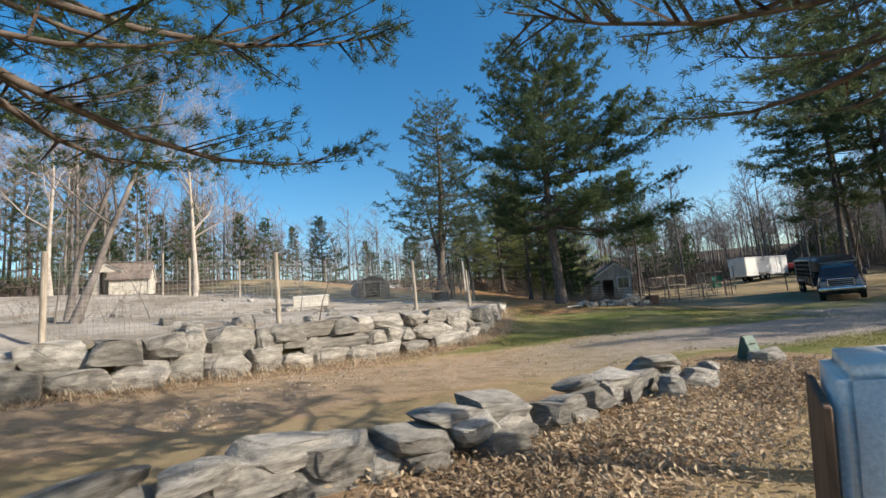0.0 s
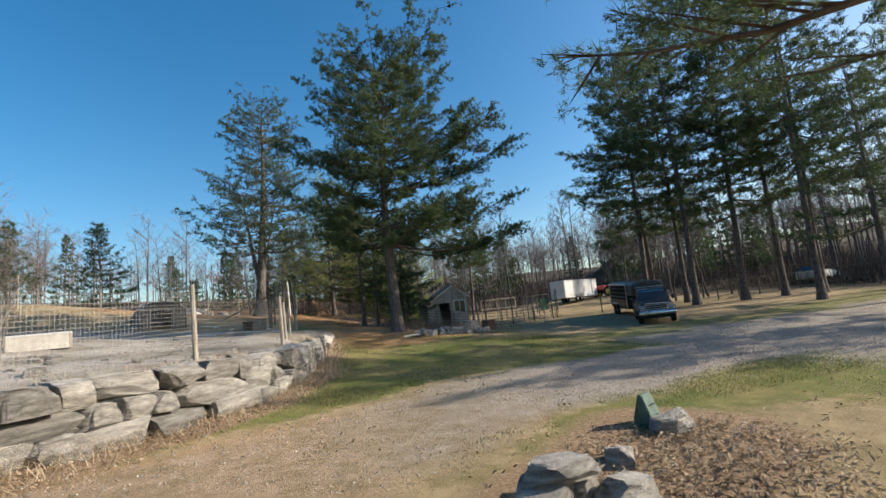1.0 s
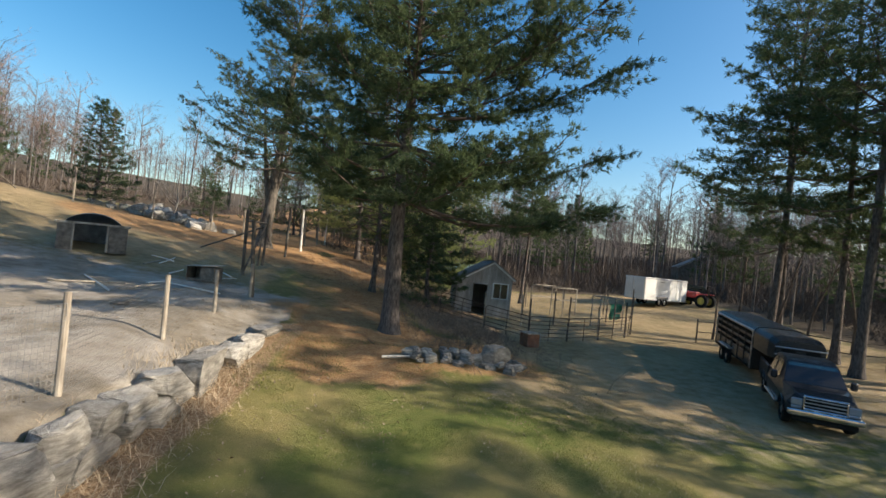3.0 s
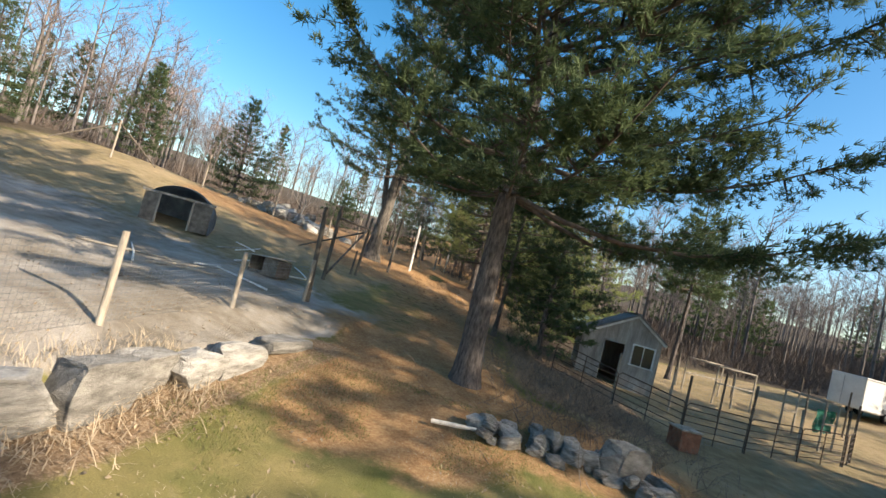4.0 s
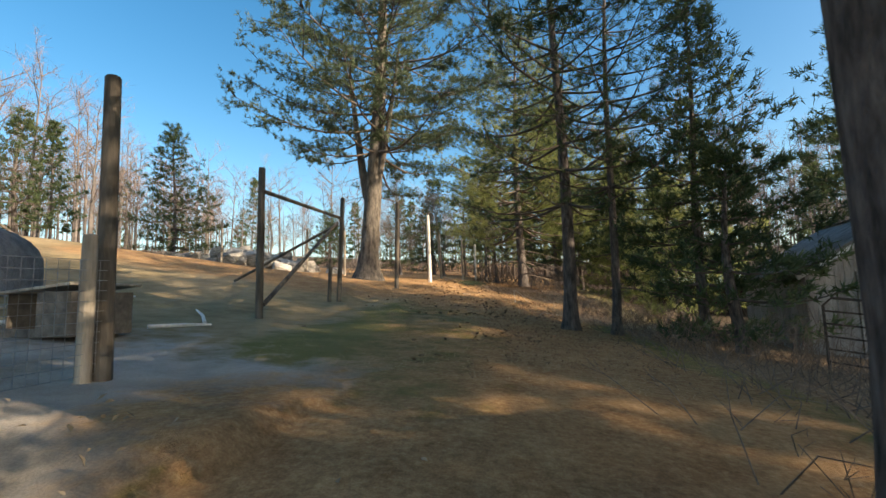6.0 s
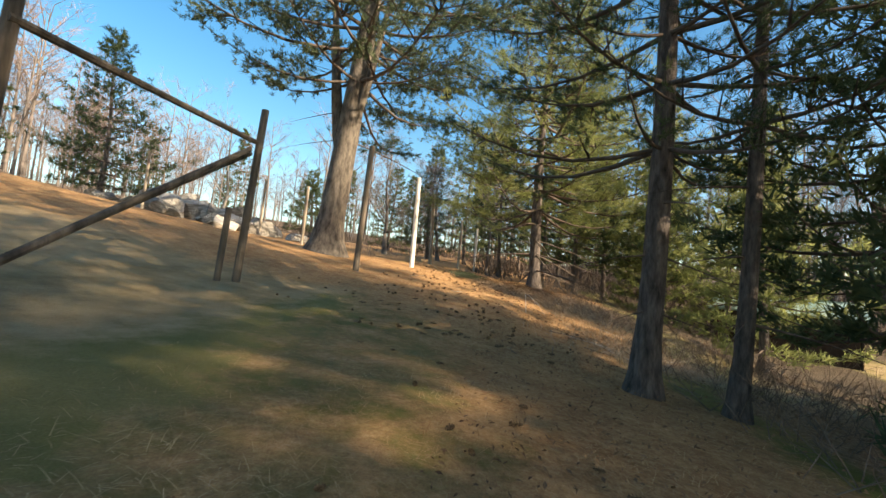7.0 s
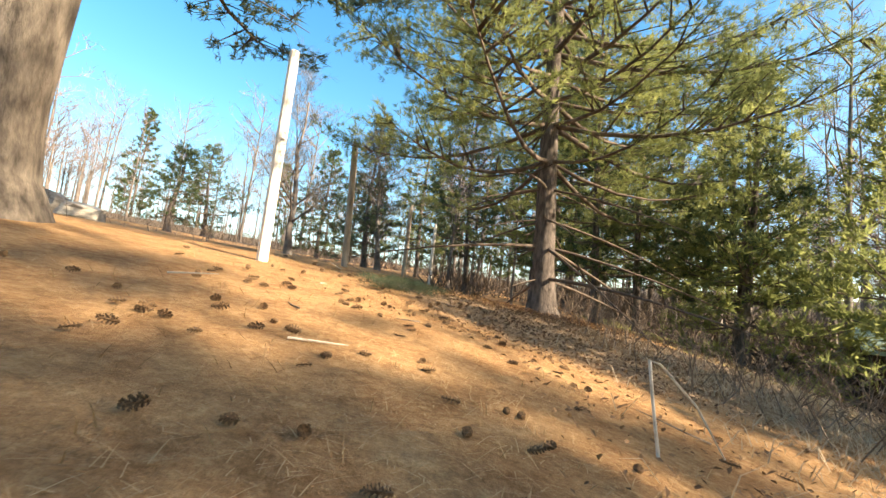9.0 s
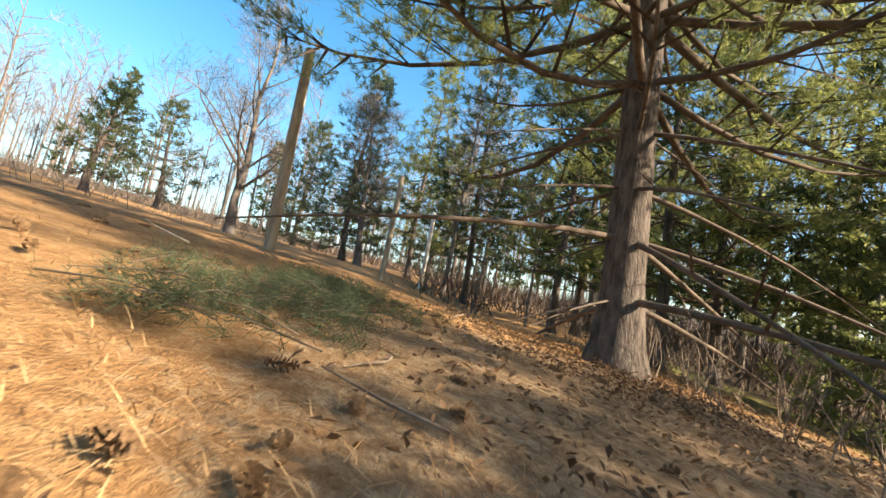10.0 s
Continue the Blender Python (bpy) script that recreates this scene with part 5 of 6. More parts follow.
def panel(a, b, tall=1.25, rails=6, label="dark pipe corral panel with level rails"):
    """A pipe fence panel between two plan points, rounded at the top corners."""
    za, zb = height(*a), height(*b)
    ln = math.hypot(b[0] - a[0], b[1] - a[1])
    e = thing("corral_panel", pose(a[0], a[1], za, 0, 0, math.degrees(math.atan2(b[1] - a[1], b[0] - a[0]))), label, "fence panel", "corral panels")
    d = zb - za
    part("frame", tube([(0, 0, 0), (0, 0, tall - 0.12), (0.12, 0, tall), (ln - 0.12, 0, tall + d), (ln, 0, tall - 0.12 + d), (ln, 0, d)], 0.022, 7), M_pipe, e)
    for k in range(1, rails):
        z = tall * k / rails
        part("rail", tube([(0, 0, z), (ln, 0, z + d)], 0.016, 6), M_pipe, e)
    part("upright", tube([(ln / 2, 0, d / 2), (ln / 2, 0, tall + d / 2)], 0.018, 6), M_pipe, e)
    return e


pen = [(10.9, 39.4), (13.0, 37.6), (15.0, 36.3), (17.5, 37.0), (20.0, 38.2), (22.6, 39.6), (23.9, 41.0)]
for a, b in zip(pen, pen[1:]):
    panel(a, b)
for k, (x, y) in enumerate(pen[1:] + [(16.2, 40.5), (19.0, 42.0), (18.0, 45.0), (21.5, 46.0), (24.5, 45.0), (26.0, 48.0), (20.0, 49.5), (23.5, 50.0), (27.5, 46.5), (16.9, 47.0), (18.8, 51.0)]):
    post(x, y + 0.06, 1.9 + 0.25 * (k % 3), 0.045, M_post_dark if k % 3 else M_post, "thin wooden pen post", lean=(0.05 * (k % 3 - 1), 0.04), group="pen posts")
for a, b in zip(pen[2:], pen[3:]):
    wires(a, b, height(*a), height(*b), 1.8, label="thin wire mesh round the pen", step=0.15, gap=0.005)
wires((23.9, 41.0), (27.5, 46.5), height(23.9, 41.0), height(27.5, 46.5), 1.8, label="thin wire mesh round the pen", step=0.15, gap=0.005)
wires((16.6, 43.0), (24.5, 45.0), height(16.6, 43.0), height(24.5, 45.0), 1.6, label="thin wire mesh round the pen", step=0.2, gap=0.006)


def timber_frame(x, y, w, d, t, turn):
    e = thing("timber_frame", pose(x, y, height(x, y), 0, 0, turn), "bare pale timber frame standing in the pen", "timber frame", "pen frames")
    for px in (0, w):
        for py in (0, d):
            part("post", box((0.07, 0.07, t), (px, py, t / 2), 0.006), M_post, e)
    for py in (0, d):
        for z in (t, t * 0.55):
            part("beam", box((w + 0.07, 0.06, 0.07), (w / 2, py, z + 0.035), 0.006), M_post, e)
    for px in (0, w):
        part("cross_beam", box((0.06, d, 0.07), (px, d / 2, t + 0.035), 0.006), M_post, e)
    return e


timber_frame(20.6, 46.2, 2.6, 2.2, 2.0, 20)
timber_frame(23.0, 41.6, 1.3, 1.6, 2.1, 35)
bm = bmesh.new()
cols, rows = 10, 6
grid = [[bm.verts.new((1.5 * i / cols, 0.05 * math.sin(i * 1.9 + j), 1.0 * j / rows - 0.04 * math.sin(i * 1.2) * (1 - j / rows))) for i in range(cols + 1)] for j in range(rows + 1)]
for j in range(rows):
    for i in range(cols):
        bm.faces.new((grid[j][i], grid[j][i + 1], grid[j + 1][i + 1], grid[j + 1][i]))
bmesh.ops.solidify(bm, geom=bm.faces[:], thickness=0.006)
tarp = part("tarp", bm, M_tarp, smooth=True)
tarp.matrix_world = pose(22.7, 41.7, height(22.7, 41.7) + 0.75, 0, 0, 30)
tagged(tarp, "crumpled green tarp hung on the pen frame", "tarp")

bx = thing("feed_box", pose(14.5, 34.9, height(14.5, 34.9), 0, 0, 15), "rust-brown feed box outside the pen", "feed box")
for sx in (-1, 1):
    part("side_panel", box((0.04, 0.6, 0.62), (sx * 0.33, 0, 0.31), 0.008), M_brownbox, bx)
for sy in (-1, 1):
    part("front_panel", box((0.64, 0.04, 0.6), (0, sy * 0.29, 0.31), 0.008), M_brownbox, bx)
part("lid", box((0.76, 0.7, 0.05), (0, 0, 0.65), 0.01), M_post, bx, "greyish board lid")

# ---------------------------------------------------------------- the yard above the wall
M_shelter = varied("grey_shelter_cover", (0.2, 0.2, 0.2), (0.42, 0.42, 0.41), 2.5, 0.8, 20.0, 0.4, 0.02)
M_hutch = varied("weathered_hutch_boards", (0.1, 0.085, 0.07), (0.26, 0.22, 0.18), 4.0, 0.9, 30.0, 0.5, 0.01)


def shelter(x, y, turn):
    """A low round-topped animal shelter, open in front (local -y)."""
    e = thing("animal_shelter", pose(x, y, height(x, y), 0, 0, turn), "round-topped grey animal shelter with a dark open front", "animal shelter")
    bm = bmesh.new()
    arc = [(1.35 * math.cos(t), 0.75 + 1.05 * math.sin(t)) for t in np.linspace(-0.1, math.pi + 0.1, 13)]
    arc = [(1.36, 0.0)] + arc + [(-1.36, 0.0)]
    rings = [[bm.verts.new((ax, yy, az * k)) for ax, az in arc] for yy, k in ((0, 1.0), (0.9, 1.03), (2.2, 0.98))]
    for p0, p1 in zip(rings, rings[1:]):
        for k in range(len(arc) - 1):
            bm.faces.new((p0[k], p0[k + 1], p1[k + 1], p1[k]))
    bm.faces.new(rings[-1])
    bmesh.ops.solidify(bm, geom=bm.faces[:], thickness=0.03)
    part("cover", bm, M_shelter, e, "sagging grey cover", True)
    part("lintel", box((2.9, 0.07, 0.1), (0, -0.04, 1.32), 0.01), M_post, e)
    for px in (-0.75, 0.55):
        part("front_post", box((0.08, 0.08, 1.3), (px, -0.04, 0.65), 0.01), M_post, e)
    part("front_board", box((0.75, 0.03, 1.25), (0.98, -0.02, 0.63), 0.006), M_hutch, e)
    part("front_board", box((0.55, 0.03, 1.25), (-1.07, -0.02, 0.63), 0.006), M_hutch, e)
    return e


shelter(-6.2, 38.5, 25)


def nest_crate(x, y, turn):
    e = thing("hutch", pose(x, y, height(x, y), 0, 0, turn), "low wooden hutch with a slanting board roof", "hutch")
    w, d, h = 1.2, 0.95, 0.62
    part("roof_board", box((w + 0.2, d + 0.15, 0.04), (0, 0, h + 0.06), 0.006, turn=Matrix.Rotation(radians(-4), 4, "Y")), M_post, e, "pale grey board roof")
    part("back_panel", box((w, 0.03, h), (0, d / 2, h / 2), 0.005), M_hutch, e)
    for sx in (-1, 1):
        part("side_panel", box((0.03, d, h), (sx * w / 2, 0, h / 2), 0.005), M_hutch, e)
    part("front_panel", box((w * 0.5, 0.03, h), (w * 0.25, -d / 2, h / 2), 0.005), M_hutch, e)
    part("front_sill", box((w * 0.5, 0.03, 0.12), (-w * 0.25, -d / 2, 0.06), 0.005), M_hutch, e)
    part("floor", box((w - 0.05, d - 0.05, 0.03), (0, 0, 0.03)), M_hutch, e)
    return e


nest_crate(-0.75, 36.9, -8)

# long pale nest box on its side
nb = thing("nest_box", pose(-7.3, 24.9, height(-7.3, 24.9), 0, 0, 12), "long pale wooden box lying on its side", "wooden box")
part("top_board", box((1.8, 0.6, 0.04), (0, 0, 0.56), 0.006), M_white, nb, "white top board")
for sx in (-1, 1):
    part("end_panel", box((0.04, 0.56, 0.54), (sx * 0.88, 0, 0.27), 0.006), M_post, nb)
for sy in (-1, 1):
    part("side_panel", box((1.72, 0.04, 0.54), (0, sy * 0.27, 0.27), 0.006), M_pale_board, nb)

r = random.Random(21)
for k in range(12):
    x, y = r.uniform(-4.5, 0.6), r.uniform(32.5, 42)
    ln = r.uniform(1.0, 2.6)
    a = r.uniform(0, 3.1)
    dx, dy = math.cos(a) * ln / 2, math.sin(a) * ln / 2
    pts = [(x - dx, y - dy, height(x - dx, y - dy) + 0.05), (x + 0.06, y, height(x, y) + 0.06), (x + dx, y + dy, height(x + dx, y + dy) + 0.05)]
    tagged(part("fallen_pole", tube(pts, [0.036, 0.032, 0.022], 7), M_pole_white if k % 3 else M_post), "weathered pole lying on bare earth", "pole", "fallen poles")

# saplings on the terrace
for k, (x, y, t) in enumerate(((-3.9, 13.9, 3.0), (-10.5, 12.5, 3.4), (-9.8, 15.5, 3.0), (-6.5, 20.5, 2.6))):
    bare_tree(x, y, 90 + k, t, 0.045, "thin bare sapling on the terrace", M_bare, kids=(6, 4, 3), first=0.3, group="saplings")

# ---------------------------------------------------------------- beside the drive
M_greenmetal = varied("faded_green_plastic", (0.03, 0.07, 0.055), (0.08, 0.15, 0.12), 4.0, 0.55, 30.0, 0.2, 0.004)
M_oakboard = varied("brown_board", (0.07, 0.04, 0.025), (0.18, 0.11, 0.07), 5.0, 0.7, 40.0, 0.3, 0.004, stretch=(1, 1, 0.2))
ga = thing("utility_cover", pose(6.42, 10.75, height(6.42, 10.75), 0, 0, 25), "faded dark green wedge-shaped utility cover", "utility cover")
bm = bmesh.new()
v = [bm.verts.new(p) for p in ((-0.2, -0.2, 0), (0.2, -0.2, 0), (0.2, 0.2, 0), (-0.2, 0.2, 0), (-0.17, -0.02, 0.52), (0.17, -0.02, 0.52), (0.17, 0.05, 0.52), (-0.17, 0.05, 0.52))]
for f in ((3, 2, 1, 0), (0, 1, 5, 4), (1, 2, 6, 5), (2, 3, 7, 6), (3, 0, 4, 7), (4, 5, 6, 7)):
    bm.faces.new([v[k] for k in f])
bmesh.ops.bevel(bm, geom=bm.edges[:], offset=0.015, segments=2, affect="EDGES")
part("shell", bm, M_greenmetal, ga)
part("latch", box((0.05, 0.02, 0.05), (0, -0.155, 0.18), 0.006), M_dark, ga)
part("vent_slot", box((0.2, 0.012, 0.015), (0, -0.1, 0.35), 0.002, turn=Matrix.Rotation(radians(-18), 4, "X")), M_dark, ga)

# white vented cabinet on a timber stand beside the start
cb = thing("vented_cabinet", pose(1.8, 1.88, height(1.8, 1.88), 0, 0, -33), "white plastic cabinet with a perforated vent on timbers", "cabinet")
zt = 2.33 - height(1.62, 1.78)
bm = bmesh.new()
w, d = 0.72, 0.8
v = [bm.verts.new(p) for p in ((-w / 2 - 0.06, -d / 2, 0.3), (w / 2, -d / 2, 0.3), (w / 2, d / 2, 0.3), (-w / 2 - 0.06, d / 2, 0.3), (-w / 2 + 0.04, -d / 2 + 0.06, zt - 0.03), (w / 2 - 0.05, -d / 2 + 0.06, zt), (w / 2 - 0.05, d / 2 - 0.06, zt), (-w / 2 + 0.04, d / 2 - 0.06, zt - 0.03))]
for f in ((3, 2, 1, 0), (0, 1, 5, 4), (1, 2, 6, 5), (2, 3, 7, 6), (3, 0, 4, 7), (4, 5, 6, 7)):
    bm.faces.new([v[k] for k in f])
bmesh.ops.bevel(bm, geom=bm.edges[:], offset=0.05, segments=4, affect="EDGES")
part("housing", bm, M_white, cb, "", True)
vt = part("vent", box((0.34, 0.36, 0.012), (0.1, 0.08, zt + 0.004), 0.004), M_white, cb, "perforated white vent")
for i in range(8):
    for j in range(9):
        part("vent_hole", box((0.028, 0.022, 0.004), (-0.04 + 0.04 * i, -0.08 + 0.04 * j, zt + 0.012)), M_dark, vt)
part("edge_board", box((0.03, d + 0.04, zt - 0.42), (-w / 2 - 0.045, 0.0, zt / 2 + 0.06), 0.006, turn=Matrix.Rotation(radians(4.5), 4, "Y")), M_oakboard, cb, "dark brown edge board")
for sy in (-1, 1):
    part("timber", box((1.0, 0.12, 0.3), (-0.05, sy * 0.3, 0.15), 0.01), M_oakboard, cb, "brown timber bearer")

# ---------------------------------------------------------------- barn below the bank
M_teal = varied("teal_metal_roof", (0.2, 0.34, 0.31), (0.38, 0.52, 0.48), 1.5, 0.45, 20.0, 0.1, 0.004, 0.2)
M_barn = varied("dark_barn_boards", (0.035, 0.023, 0.016), (0.1, 0.065, 0.043), 3.0, 0.9, 30.0, 0.5, 0.01, stretch=(1, 1, 0.2))
gable_shed(pose(19.6, 58.4, height(19.6, 58.4) - 0.3, 0, 0, 60), 2.0, 2.0, 5.0, 1.9, 1.9, 2.5, "low brown barn with a pale teal metal roof", M_barn, M_teal, door=(-0.5, 0.5, 0.05, 1.7), name="low_barn", board=0.25)
# dark buildings among the far trees
gable_shed(pose(55.0, 72.0, height(55.0, 72.0), 0, 0, -30), 3.2, 3.2, 8.0, 2.8, 2.8, 4.6, "dark weathered building at the edge of the woods", M_hutch, M_roof, name="far_building", board=0.4)
# slim posts of the paddock behind the tall pines
for k in range(14):
    x, y = 27.5 + 1.75 * k, 35.5 - 0.45 * k + 4.0 * (k < 3)
    post(x, y, 1.5, 0.05, M_post_dark, "thin dark paddock post", group="paddock posts")
for k in range(13):
    a, b = (27.5 + 1.75 * k, 35.5 - 0.45 * k + 4.0 * (k < 3)), (27.5 + 1.75 * (k + 1), 35.5 - 0.45 * (k + 1) + 4.0 * (k + 1 < 3))
    for h in (0.7, 1.35):
        tagged(part("paddock_rail", tube([(*a, height(*a) + h), (*b, height(*b) + h)], 0.028, 6), M_post_dark), "thin dark paddock rail", "rail", "paddock rails")


# ---------------------------------------------------------------- litter, grass, cones and brush
rng = np.random.default_rng(11)


def blades(name, mat, xy, length, width, label, cat, lay=0.3, bend=0.4):
    """Many single blades standing or lying on the ground."""
    n = len(xy)
    base = np.c_[xy, land(xy[:, 0], xy[:, 1])]
    a = rng.uniform(0, 2 * np.pi, n)
    up = np.clip(rng.normal(1 - lay, 0.25, n), 0.03, 1.2)
    d = unit(np.c_[np.cos(a), np.sin(a), up * 1.6])
    ln = length * rng.uniform(0.5, 1.3, n)[:, None]
    s = np.c_[-np.sin(a), np.cos(a), np.zeros(n)] * (width / 2)
    midp = base + d * ln * 0.55
    tip = base + d * ln + np.c_[np.cos(a), np.sin(a), -0.6 * np.ones(n)] * ln * bend * 0.4
    v = np.stack([base - s, base + s, midp + s * 0.7, midp - s * 0.7, tip], 1).reshape(-1, 3)
    k = np.arange(n)[:, None] * 5
    sh = Shape()
    sh.add(v, np.concatenate([k + [0, 1, 2], k + [0, 2, 3], k + [3, 2, 4]]))
    return tagged(sh.object(name, mat, smooth=False), label, cat, kind="stuff")


def scatter(n, x0, x1, y0, y1, keep):
    x, y = rng.uniform(x0, x1, n), rng.uniform(y0, y1, n)
    k = keep(x, y)
    return np.c_[x, y][k]


M_drygrass = leafy("dry_grass", (0.32, 0.24, 0.155), (0.66, 0.54, 0.39), 0.3)
M_lawn = leafy("lawn_grass", (0.07, 0.1, 0.02), (0.22, 0.22, 0.07), 0.3)
M_leaf = leafy("fallen_leaves", (0.13, 0.085, 0.05), (0.54, 0.42, 0.28), 0.15)
M_leaf_dark = leafy("dark_fallen_leaves", (0.09, 0.045, 0.025), (0.36, 0.22, 0.12), 0.15)
M_duff = leafy("fallen_needles", (0.27, 0.135, 0.055), (0.7, 0.5, 0.28), 0.1)
M_cone = varied("pine_cone", (0.09, 0.055, 0.03), (0.26, 0.16, 0.09), 30.0, 0.9, 90.0, 0.5, 0.005)
M_bleached = varied("bleached_stick", (0.5, 0.45, 0.38), (0.78, 0.73, 0.64), 6.0, 0.85, 40.0, 0.3, 0.005)
M_brush = varied("dry_brush", (0.1, 0.072, 0.056), (0.29, 0.225, 0.175), 5.0, 0.9, 40.0, 0.3, 0.005)


def wall_foot(x, y):
    g, _ = wall_gap(x, y)
    return (g > -1.4 * rng.random(len(x)) ** 1.6 - 0.05) & (g < 0.05) & (y < 27.5)


blades("dry_grass", M_drygrass, scatter(90000, -10, 5, 8, 33, wall_foot)[:15000], 0.42, 0.013, "tan dry grass along the foot of the wall", "dry grass", 0.35, 0.9)


def terrace_edge(x, y):
    g, _ = wall_gap(x, y)
    return (g > 0.3) & (g < 0.4 + 1.0 * rng.random(len(x))) & (y < 28) & (fbm(x, y, 1.2, 2, 8) > 0.45)


blades("weeds", M_drygrass, scatter(60000, -9, 4, 10, 34, terrace_edge)[:5000], 0.3, 0.012, "brown dead weeds along the terrace edge", "weeds", 0.15, 0.5)
lawn_keep = lambda x, y: (wall_gap(x, y)[0] < -0.4) & (line_gap(x, y, DRIVE) > 2.0) & (fbm(x, y, 1.6, 3, 6) > 0.4)
blades("lawn_grass", M_lawn, scatter(90000, 1.5, 14, 11.5, 31, lawn_keep)[:42000], 0.075, 0.009, "short green and straw lawn grass", "lawn", 0.3, 0.6)
blades("straw_grass", M_drygrass, scatter(30000, -3, 16, 9, 33, lambda x, y: (wall_gap(x, y)[0] < -0.4) & (fbm(x, y, 2.0, 3, 7) > 0.52))[:9000], 0.07, 0.009, "short straw-coloured grass", "lawn", 0.4, 0.6)


blades("bank_grass", M_drygrass, np.c_[rng.normal(9.0, 1.0, 7000), rng.uniform(46, 55.5, 7000)], 0.32, 0.009, "pale dry grass and stalks on the bank", "dry grass", 0.45, 0.9)


def leaves(name, xy, size, label, mat=None):
    """Curled fallen leaves lying at all angles."""
    n = len(xy)
    c = np.c_[xy, land(xy[:, 0], xy[:, 1]) + 0.012 + 0.09 * rng.random(n) ** 2]
    a = rng.uniform(0, 2 * np.pi, n)
    s = size * rng.uniform(0.6, 1.4, n)[:, None]
    nrm = unit(np.c_[rng.normal(0, 0.6, (n, 2)), np.ones(n)])
    u = unit(np.cross(nrm, np.c_[np.cos(a), np.sin(a), np.zeros(n)]))
    w = np.cross(nrm, u)
    curl = nrm * s * rng.uniform(0.05, 0.4, n)[:, None]
    v = np.stack([c - u * s, c - w * s * 0.45 + curl, c + u * s * 0.9 + curl * 0.5, c + w * s * 0.45 + curl], 1).reshape(-1, 3)
    k = np.arange(n)[:, None] * 4
    sh = Shape()
    sh.add(v, np.concatenate([k + [0, 1, 2], k + [0, 2, 3]]))
    return tagged(sh.object(name, mat or M_leaf, smooth=False), label, "fallen leaves", kind="stuff")


bed = lambda x, y: (line_gap(x, y, [(0.6, 4.6), (3.2, 6.6), (6.2, 9.4)]) < 0.4 + 1.5 * rng.random(len(x)))
leaves("fallen_leaves", scatter(70000, -2, 9, 2, 13, bed)[:21000], 0.04, "dry brown oak leaves heaped in the bed")
blades("bed_weeds", M_drygrass, scatter(12000, -2, 9, 2, 13, bed)[:4500], 0.16, 0.008, "dry stems among the leaves", "weeds", 0.2, 0.5)
leaves("scattered_leaves", np.r_[scatter(60000, -10, 5, 8, 33, wall_foot)[:3500], scatter(9000, -4, 15, 8, 34, lambda x, y: fbm(x, y, 2.2, 2, 4) > 0.5)[:2200]], 0.04, "brown leaves scattered on the grass")
leaves("bank_leaves", scatter(16000, 5.0, 13, 36, 62, lambda x, y: fbm(x, y, 2.2, 2, 4) > 0.35)[:9000], 0.025, "dark brown leaves on the bank", M_leaf_dark)
leaves("track_leaves", np.c_[rng.normal(6.3, 1.0, 9000), rng.uniform(52.0, 60, 9000)], 0.024, "brown leaves and cone scales under the pine", M_leaf_dark)
duff = lambda x, y: (line_gap(x, y, PATHLINE) < 1.2 + 2.5 * rng.random(len(x)))
blades("fallen_needles", M_duff, scatter(70000, 0, 10, 36, 62, duff)[:36000], 0.12, 0.0045, "mat of fallen orange pine needles", "pine needles", 0.93, 0.2)


gx0, gy0 = rng.uniform(-5, 24, 40000), rng.uniform(7, 26, 40000)
near_drive = (line_gap(gx0, gy0, DRIVE) + rng.normal(0, 0.5, 40000) < 2.6) | ((gx0 > 13) & (gy0 < 22))
gx0, gy0 = gx0[near_drive][:11000], gy0[near_drive][:11000]
gs = rng.uniform(0.01, 0.027, len(gx0))[:, None]
gb = np.c_[gx0, gy0, land(gx0, gy0)]
ga0 = rng.uniform(0, 6.3, len(gx0))
corner = [gb + gs * np.c_[np.cos(ga0 + q), np.sin(ga0 + q), np.full(len(gx0), -0.2)] for q in (0, 2.1, 4.2)]
gravel_bits = Shape()
gk = np.arange(len(gx0))[:, None] * 4
gravel_bits.add(np.stack(corner + [gb + gs * [0.2, 0.1, 0.9]], 1).reshape(-1, 3), np.concatenate([gk + [0, 1, 3], gk + [1, 2, 3], gk + [2, 0, 3]]))
M_pebble = varied("gravel_pebbles", (0.2, 0.17, 0.14), (0.5, 0.45, 0.4), 3.0, 0.95, 30.0, 0.3, 0.005, island=0.35)
tagged(gravel_bits.object("gravel", M_pebble, smooth=False), "loose grey gravel on the drive", "gravel", kind="stuff")


def cone_mesh(seed):
    """An open pine cone lying along x."""
    r = random.Random(seed)
    bm = bmesh.new()
    for k in range(34):
        u = k / 33
        a = k * 2.4
        rad = 0.012 + 0.026 * math.sin(math.pi * min(1, u * 0.85 + 0.12))
        o = Vector((0, math.cos(a), math.sin(a)))
        side = Vector((0, -math.sin(a), math.cos(a)))
        p = Vector((-0.07 + 0.14 * u, 0, 0))
        e = p + o * rad * r.uniform(0.9, 1.15) + Vector((0.012, 0, 0))
        w = 0.010
        q = [bm.verts.new(x) for x in (p - side * w * 0.4, p + side * w * 0.4, e + side * w, e - side * w)]
        bm.faces.new(q)
    tube([(-0.07, 0, 0), (0.07, 0, 0)], [0.012, 0.005], 5, bm)
    me = bpy.data.meshes.new("pine_cone")
    bm.to_mesh(me)
    bm.free()
    me.materials.append(M_cone)
    return me


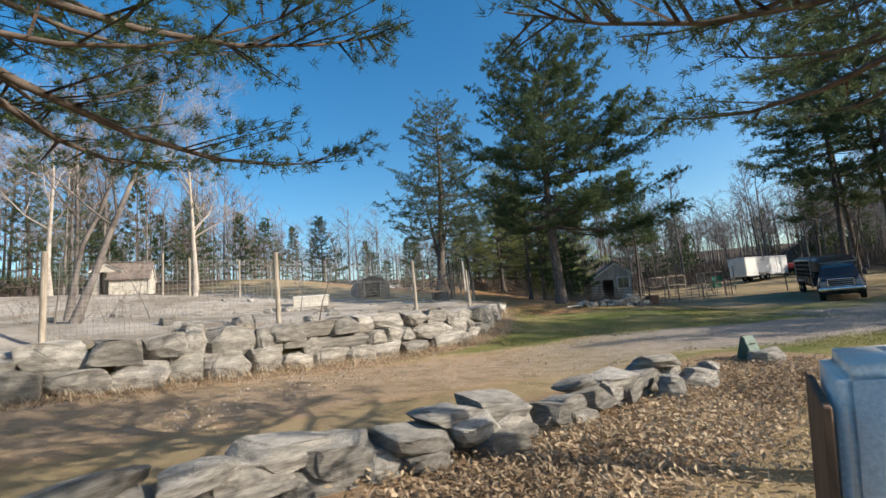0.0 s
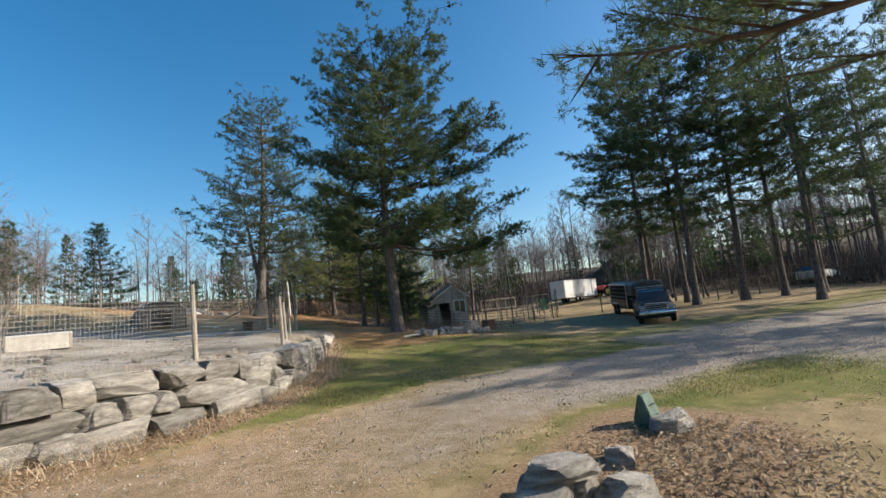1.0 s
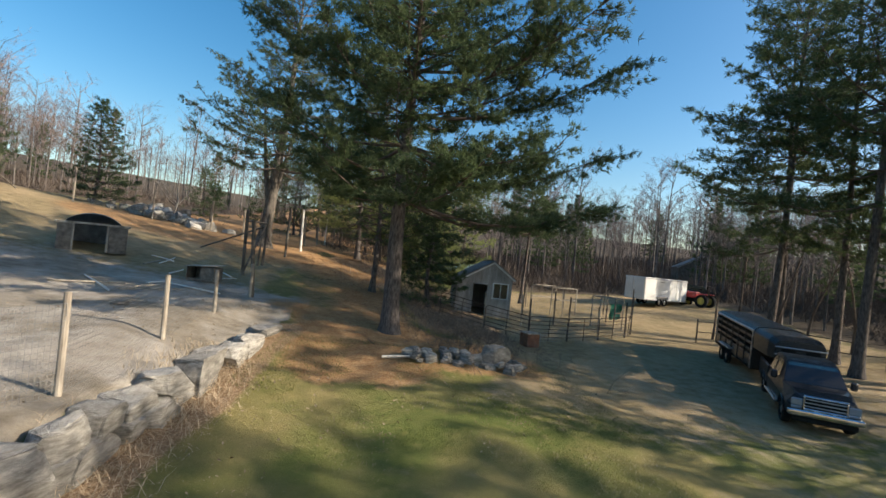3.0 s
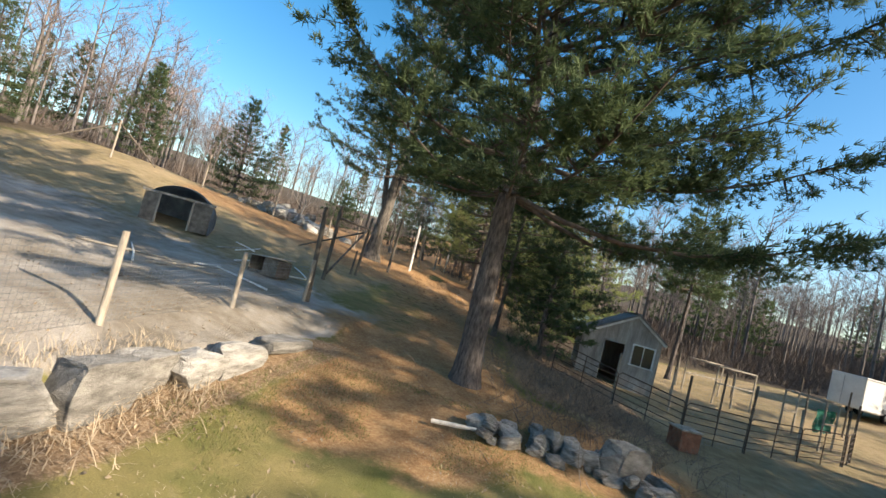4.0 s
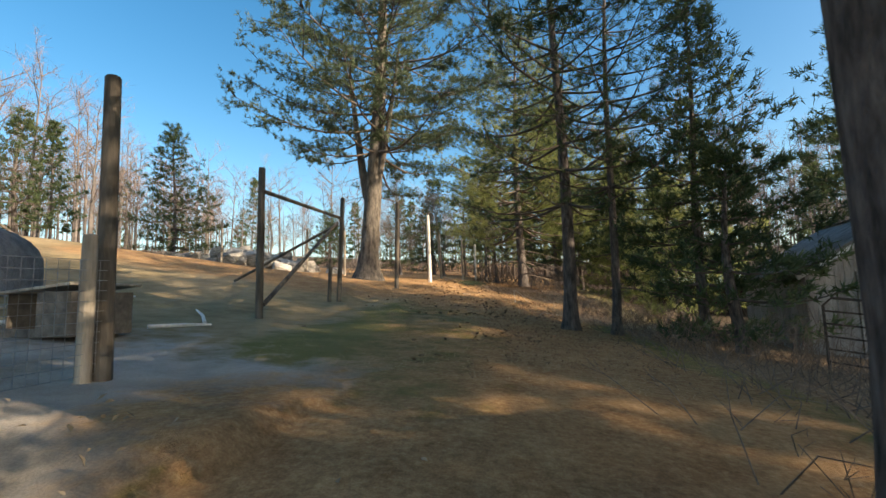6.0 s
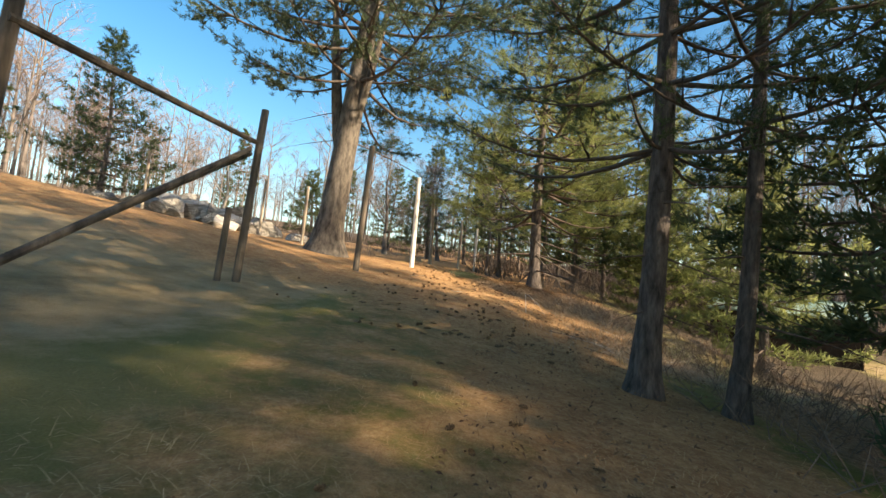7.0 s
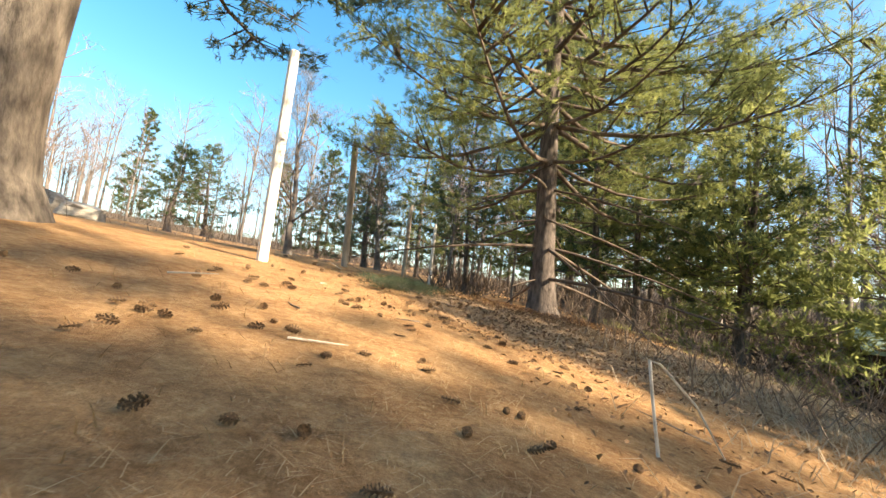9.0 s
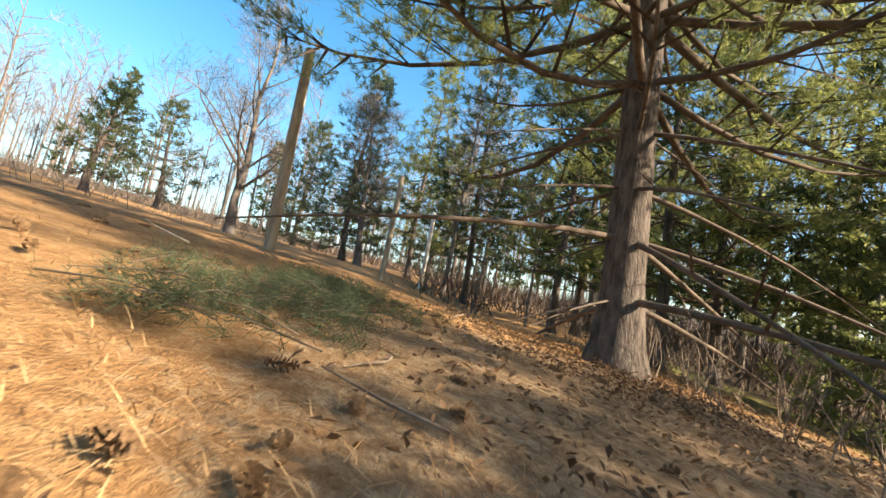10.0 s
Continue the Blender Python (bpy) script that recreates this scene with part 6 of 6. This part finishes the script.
CONES = [cone_mesh(k) for k in range(5)]
r = random.Random(31)
done = 0
while done < 298:
    x, y = r.gauss(4.4, 1.5), r.uniform(44, 57) if r.random() < 0.85 else r.uniform(36, 62)
    if not 0.5 < x < 8.5:
        continue
    ob = new("pine_cone", r.choice(CONES))
    s = r.uniform(0.5, 0.8)
    ob.matrix_world = pose(x, y, height(x, y) + 0.02, r.uniform(0, 360), r.uniform(-12, 12), r.uniform(0, 360)) @ Matrix.Diagonal((s, s, s, 1))
    tagged(ob, "brown open pine cone lying on fallen needles", "pine cone", "pine cones")
    done += 1

# sticks
z = height(5.9, 50.2)
st = part("bent_stick", tube([(5.93, 50.15, z - 0.05), (5.9, 50.2, z + 0.28), (5.88, 50.22, z + 0.5), (5.97, 50.3, z + 0.48), (6.25, 50.45, z + 0.25), (6.5, 50.6, height(6.5, 50.6) + 0.02)], [0.01, 0.009, 0.01, 0.008, 0.007, 0.005], 7), M_bleached)
tagged(st, "bleached snapped stick standing bent on the bank", "stick", "sticks")
for k in range(46):
    x, y = (r.uniform(6.2, 9.5), r.uniform(45, 55)) if k < 30 else (r.uniform(2, 6), r.uniform(44, 58))
    ln = r.uniform(0.3, 1.3) * (1 if k < 30 else 0.4)
    a = r.uniform(0, 6.3)
    p = [(x + math.cos(a) * ln * q + r.uniform(-0.03, 0.03), y + math.sin(a) * ln * q, height(x + math.cos(a) * ln * q, y + math.sin(a) * ln * q) + 0.02 + 0.1 * q * (k % 3 == 0)) for q in (0, 0.35, 0.7, 1)]
    tagged(part("stick", tube(p, [0.008, 0.007, 0.005, 0.002], 5), M_bleached if k % 4 == 1 else M_brush), "dead stick lying on the bank", "stick", "sticks")
wood_piece = part("split_log", tube([(7.0, 29.2, height(7.0, 29.2) + 0.1), (7.5, 29.25, height(7.5, 29.25) + 0.13), (7.95, 29.4, height(7.95, 29.4) + 0.12)], [0.045, 0.05, 0.035], 8), M_bleached)
tagged(wood_piece, "bleached split log lying before the stone heap", "log")


def brushwood(name, places, tall, label, seed, lean=0.35):
    """Thin leafless stems, each with a few twigs."""
    g = np.random.default_rng(seed)
    sh = Shape()
    for x, y in places:
        b = np.array([x, y, height(x, y) - 0.03])
        d = unit(np.array([g.normal(0, lean), g.normal(0, lean), 1.0]))
        ln = tall * g.uniform(0.5, 1.3)
        mid_p = b + d * ln * 0.5 + g.normal(0, 0.05, 3)
        tip = b + d * ln + g.normal(0, 0.1 * ln, 3)
        sh.limb([b, mid_p, tip], [0.008, 0.006, 0.002], 3)
        for k in range(4):
            q = g.uniform(0.3, 0.95)
            s = b + (tip - b) * q
            e = s + unit(d + g.normal(0, 0.7, 3)) * ln * g.uniform(0.15, 0.4)
            sh.limb([s, (s + e) / 2, e], [0.004, 0.003, 0.0015], 3)
    return tagged(sh.object(name, M_brush), label, "brush", kind="stuff")


g = np.random.default_rng(8)
brushwood("brush", np.c_[g.normal(11.2, 1.6, 520), g.normal(33.6, 1.9, 520)], 0.75, "tangle of dead brush below the shed", 1, 0.9)
brushwood("bank_brush", np.c_[g.uniform(8.0, 12.5, 700), g.uniform(35, 56, 700)], 0.9, "dry leafless brush on the bank", 2, 0.8)
brushwood("bank_brush", np.c_[g.uniform(6.6, 9.0, 160), g.uniform(52, 64, 160)], 0.8, "dry leafless brush under the pine", 3, 0.4)
brushwood("crest_brush", np.c_[g.uniform(-20, 0, 300), g.uniform(56, 72, 300)], 1.0, "dry leafless brush on the crest", 4, 0.4)
brushwood("yard_brush", np.c_[g.uniform(-20, -9, 160), g.uniform(9, 34, 160)], 0.9, "dry leafless brush beside the yard", 5, 0.4)
# cut pine boughs lying on the needles
gg = np.random.default_rng(17)
boughs, stems = Shape(), Shape()
at, way = [], []
for k in range(64):
    x, y = gg.normal(3.75, 0.32), gg.uniform(53.9, 56.6)
    a = gg.uniform(0, 6.3)
    ln = gg.uniform(0.25, 0.6)
    d = np.array([math.cos(a), math.sin(a), 0.0])
    p = np.array([x, y, height(x, y) + 0.04])
    e = p + d * ln
    e[2] = height(e[0], e[1]) + 0.08
    stems.limb([p, (p + e) / 2 + [0, 0, 0.03], e], [0.004, 0.003, 0.0015], 4)
    w = gg.uniform(0.2, 1.0, 16)[:, None]
    at.append(p + (e - p) * w + gg.normal(0, 0.06, (16, 3)) * [1, 1, 0.4])
    way.append(np.repeat(d[None], 16, 0) + gg.normal(0, 0.5, (16, 3)) * [1, 1, 0.4])
tufts(gg, np.concatenate(at), np.concatenate(way), 13, 0.1, 0.003, boughs)
cut = thing("cut_boughs", pose(0, 0, 0), "cut green pine boughs strewn on fallen needles", "pine boughs")
tagged(boughs.object("needles", M_needles_blue, cut, "grey-green needles", False), kind="stuff")
tagged(stems.object("stem", M_twig, cut, "thin brown stems"), kind="stuff")
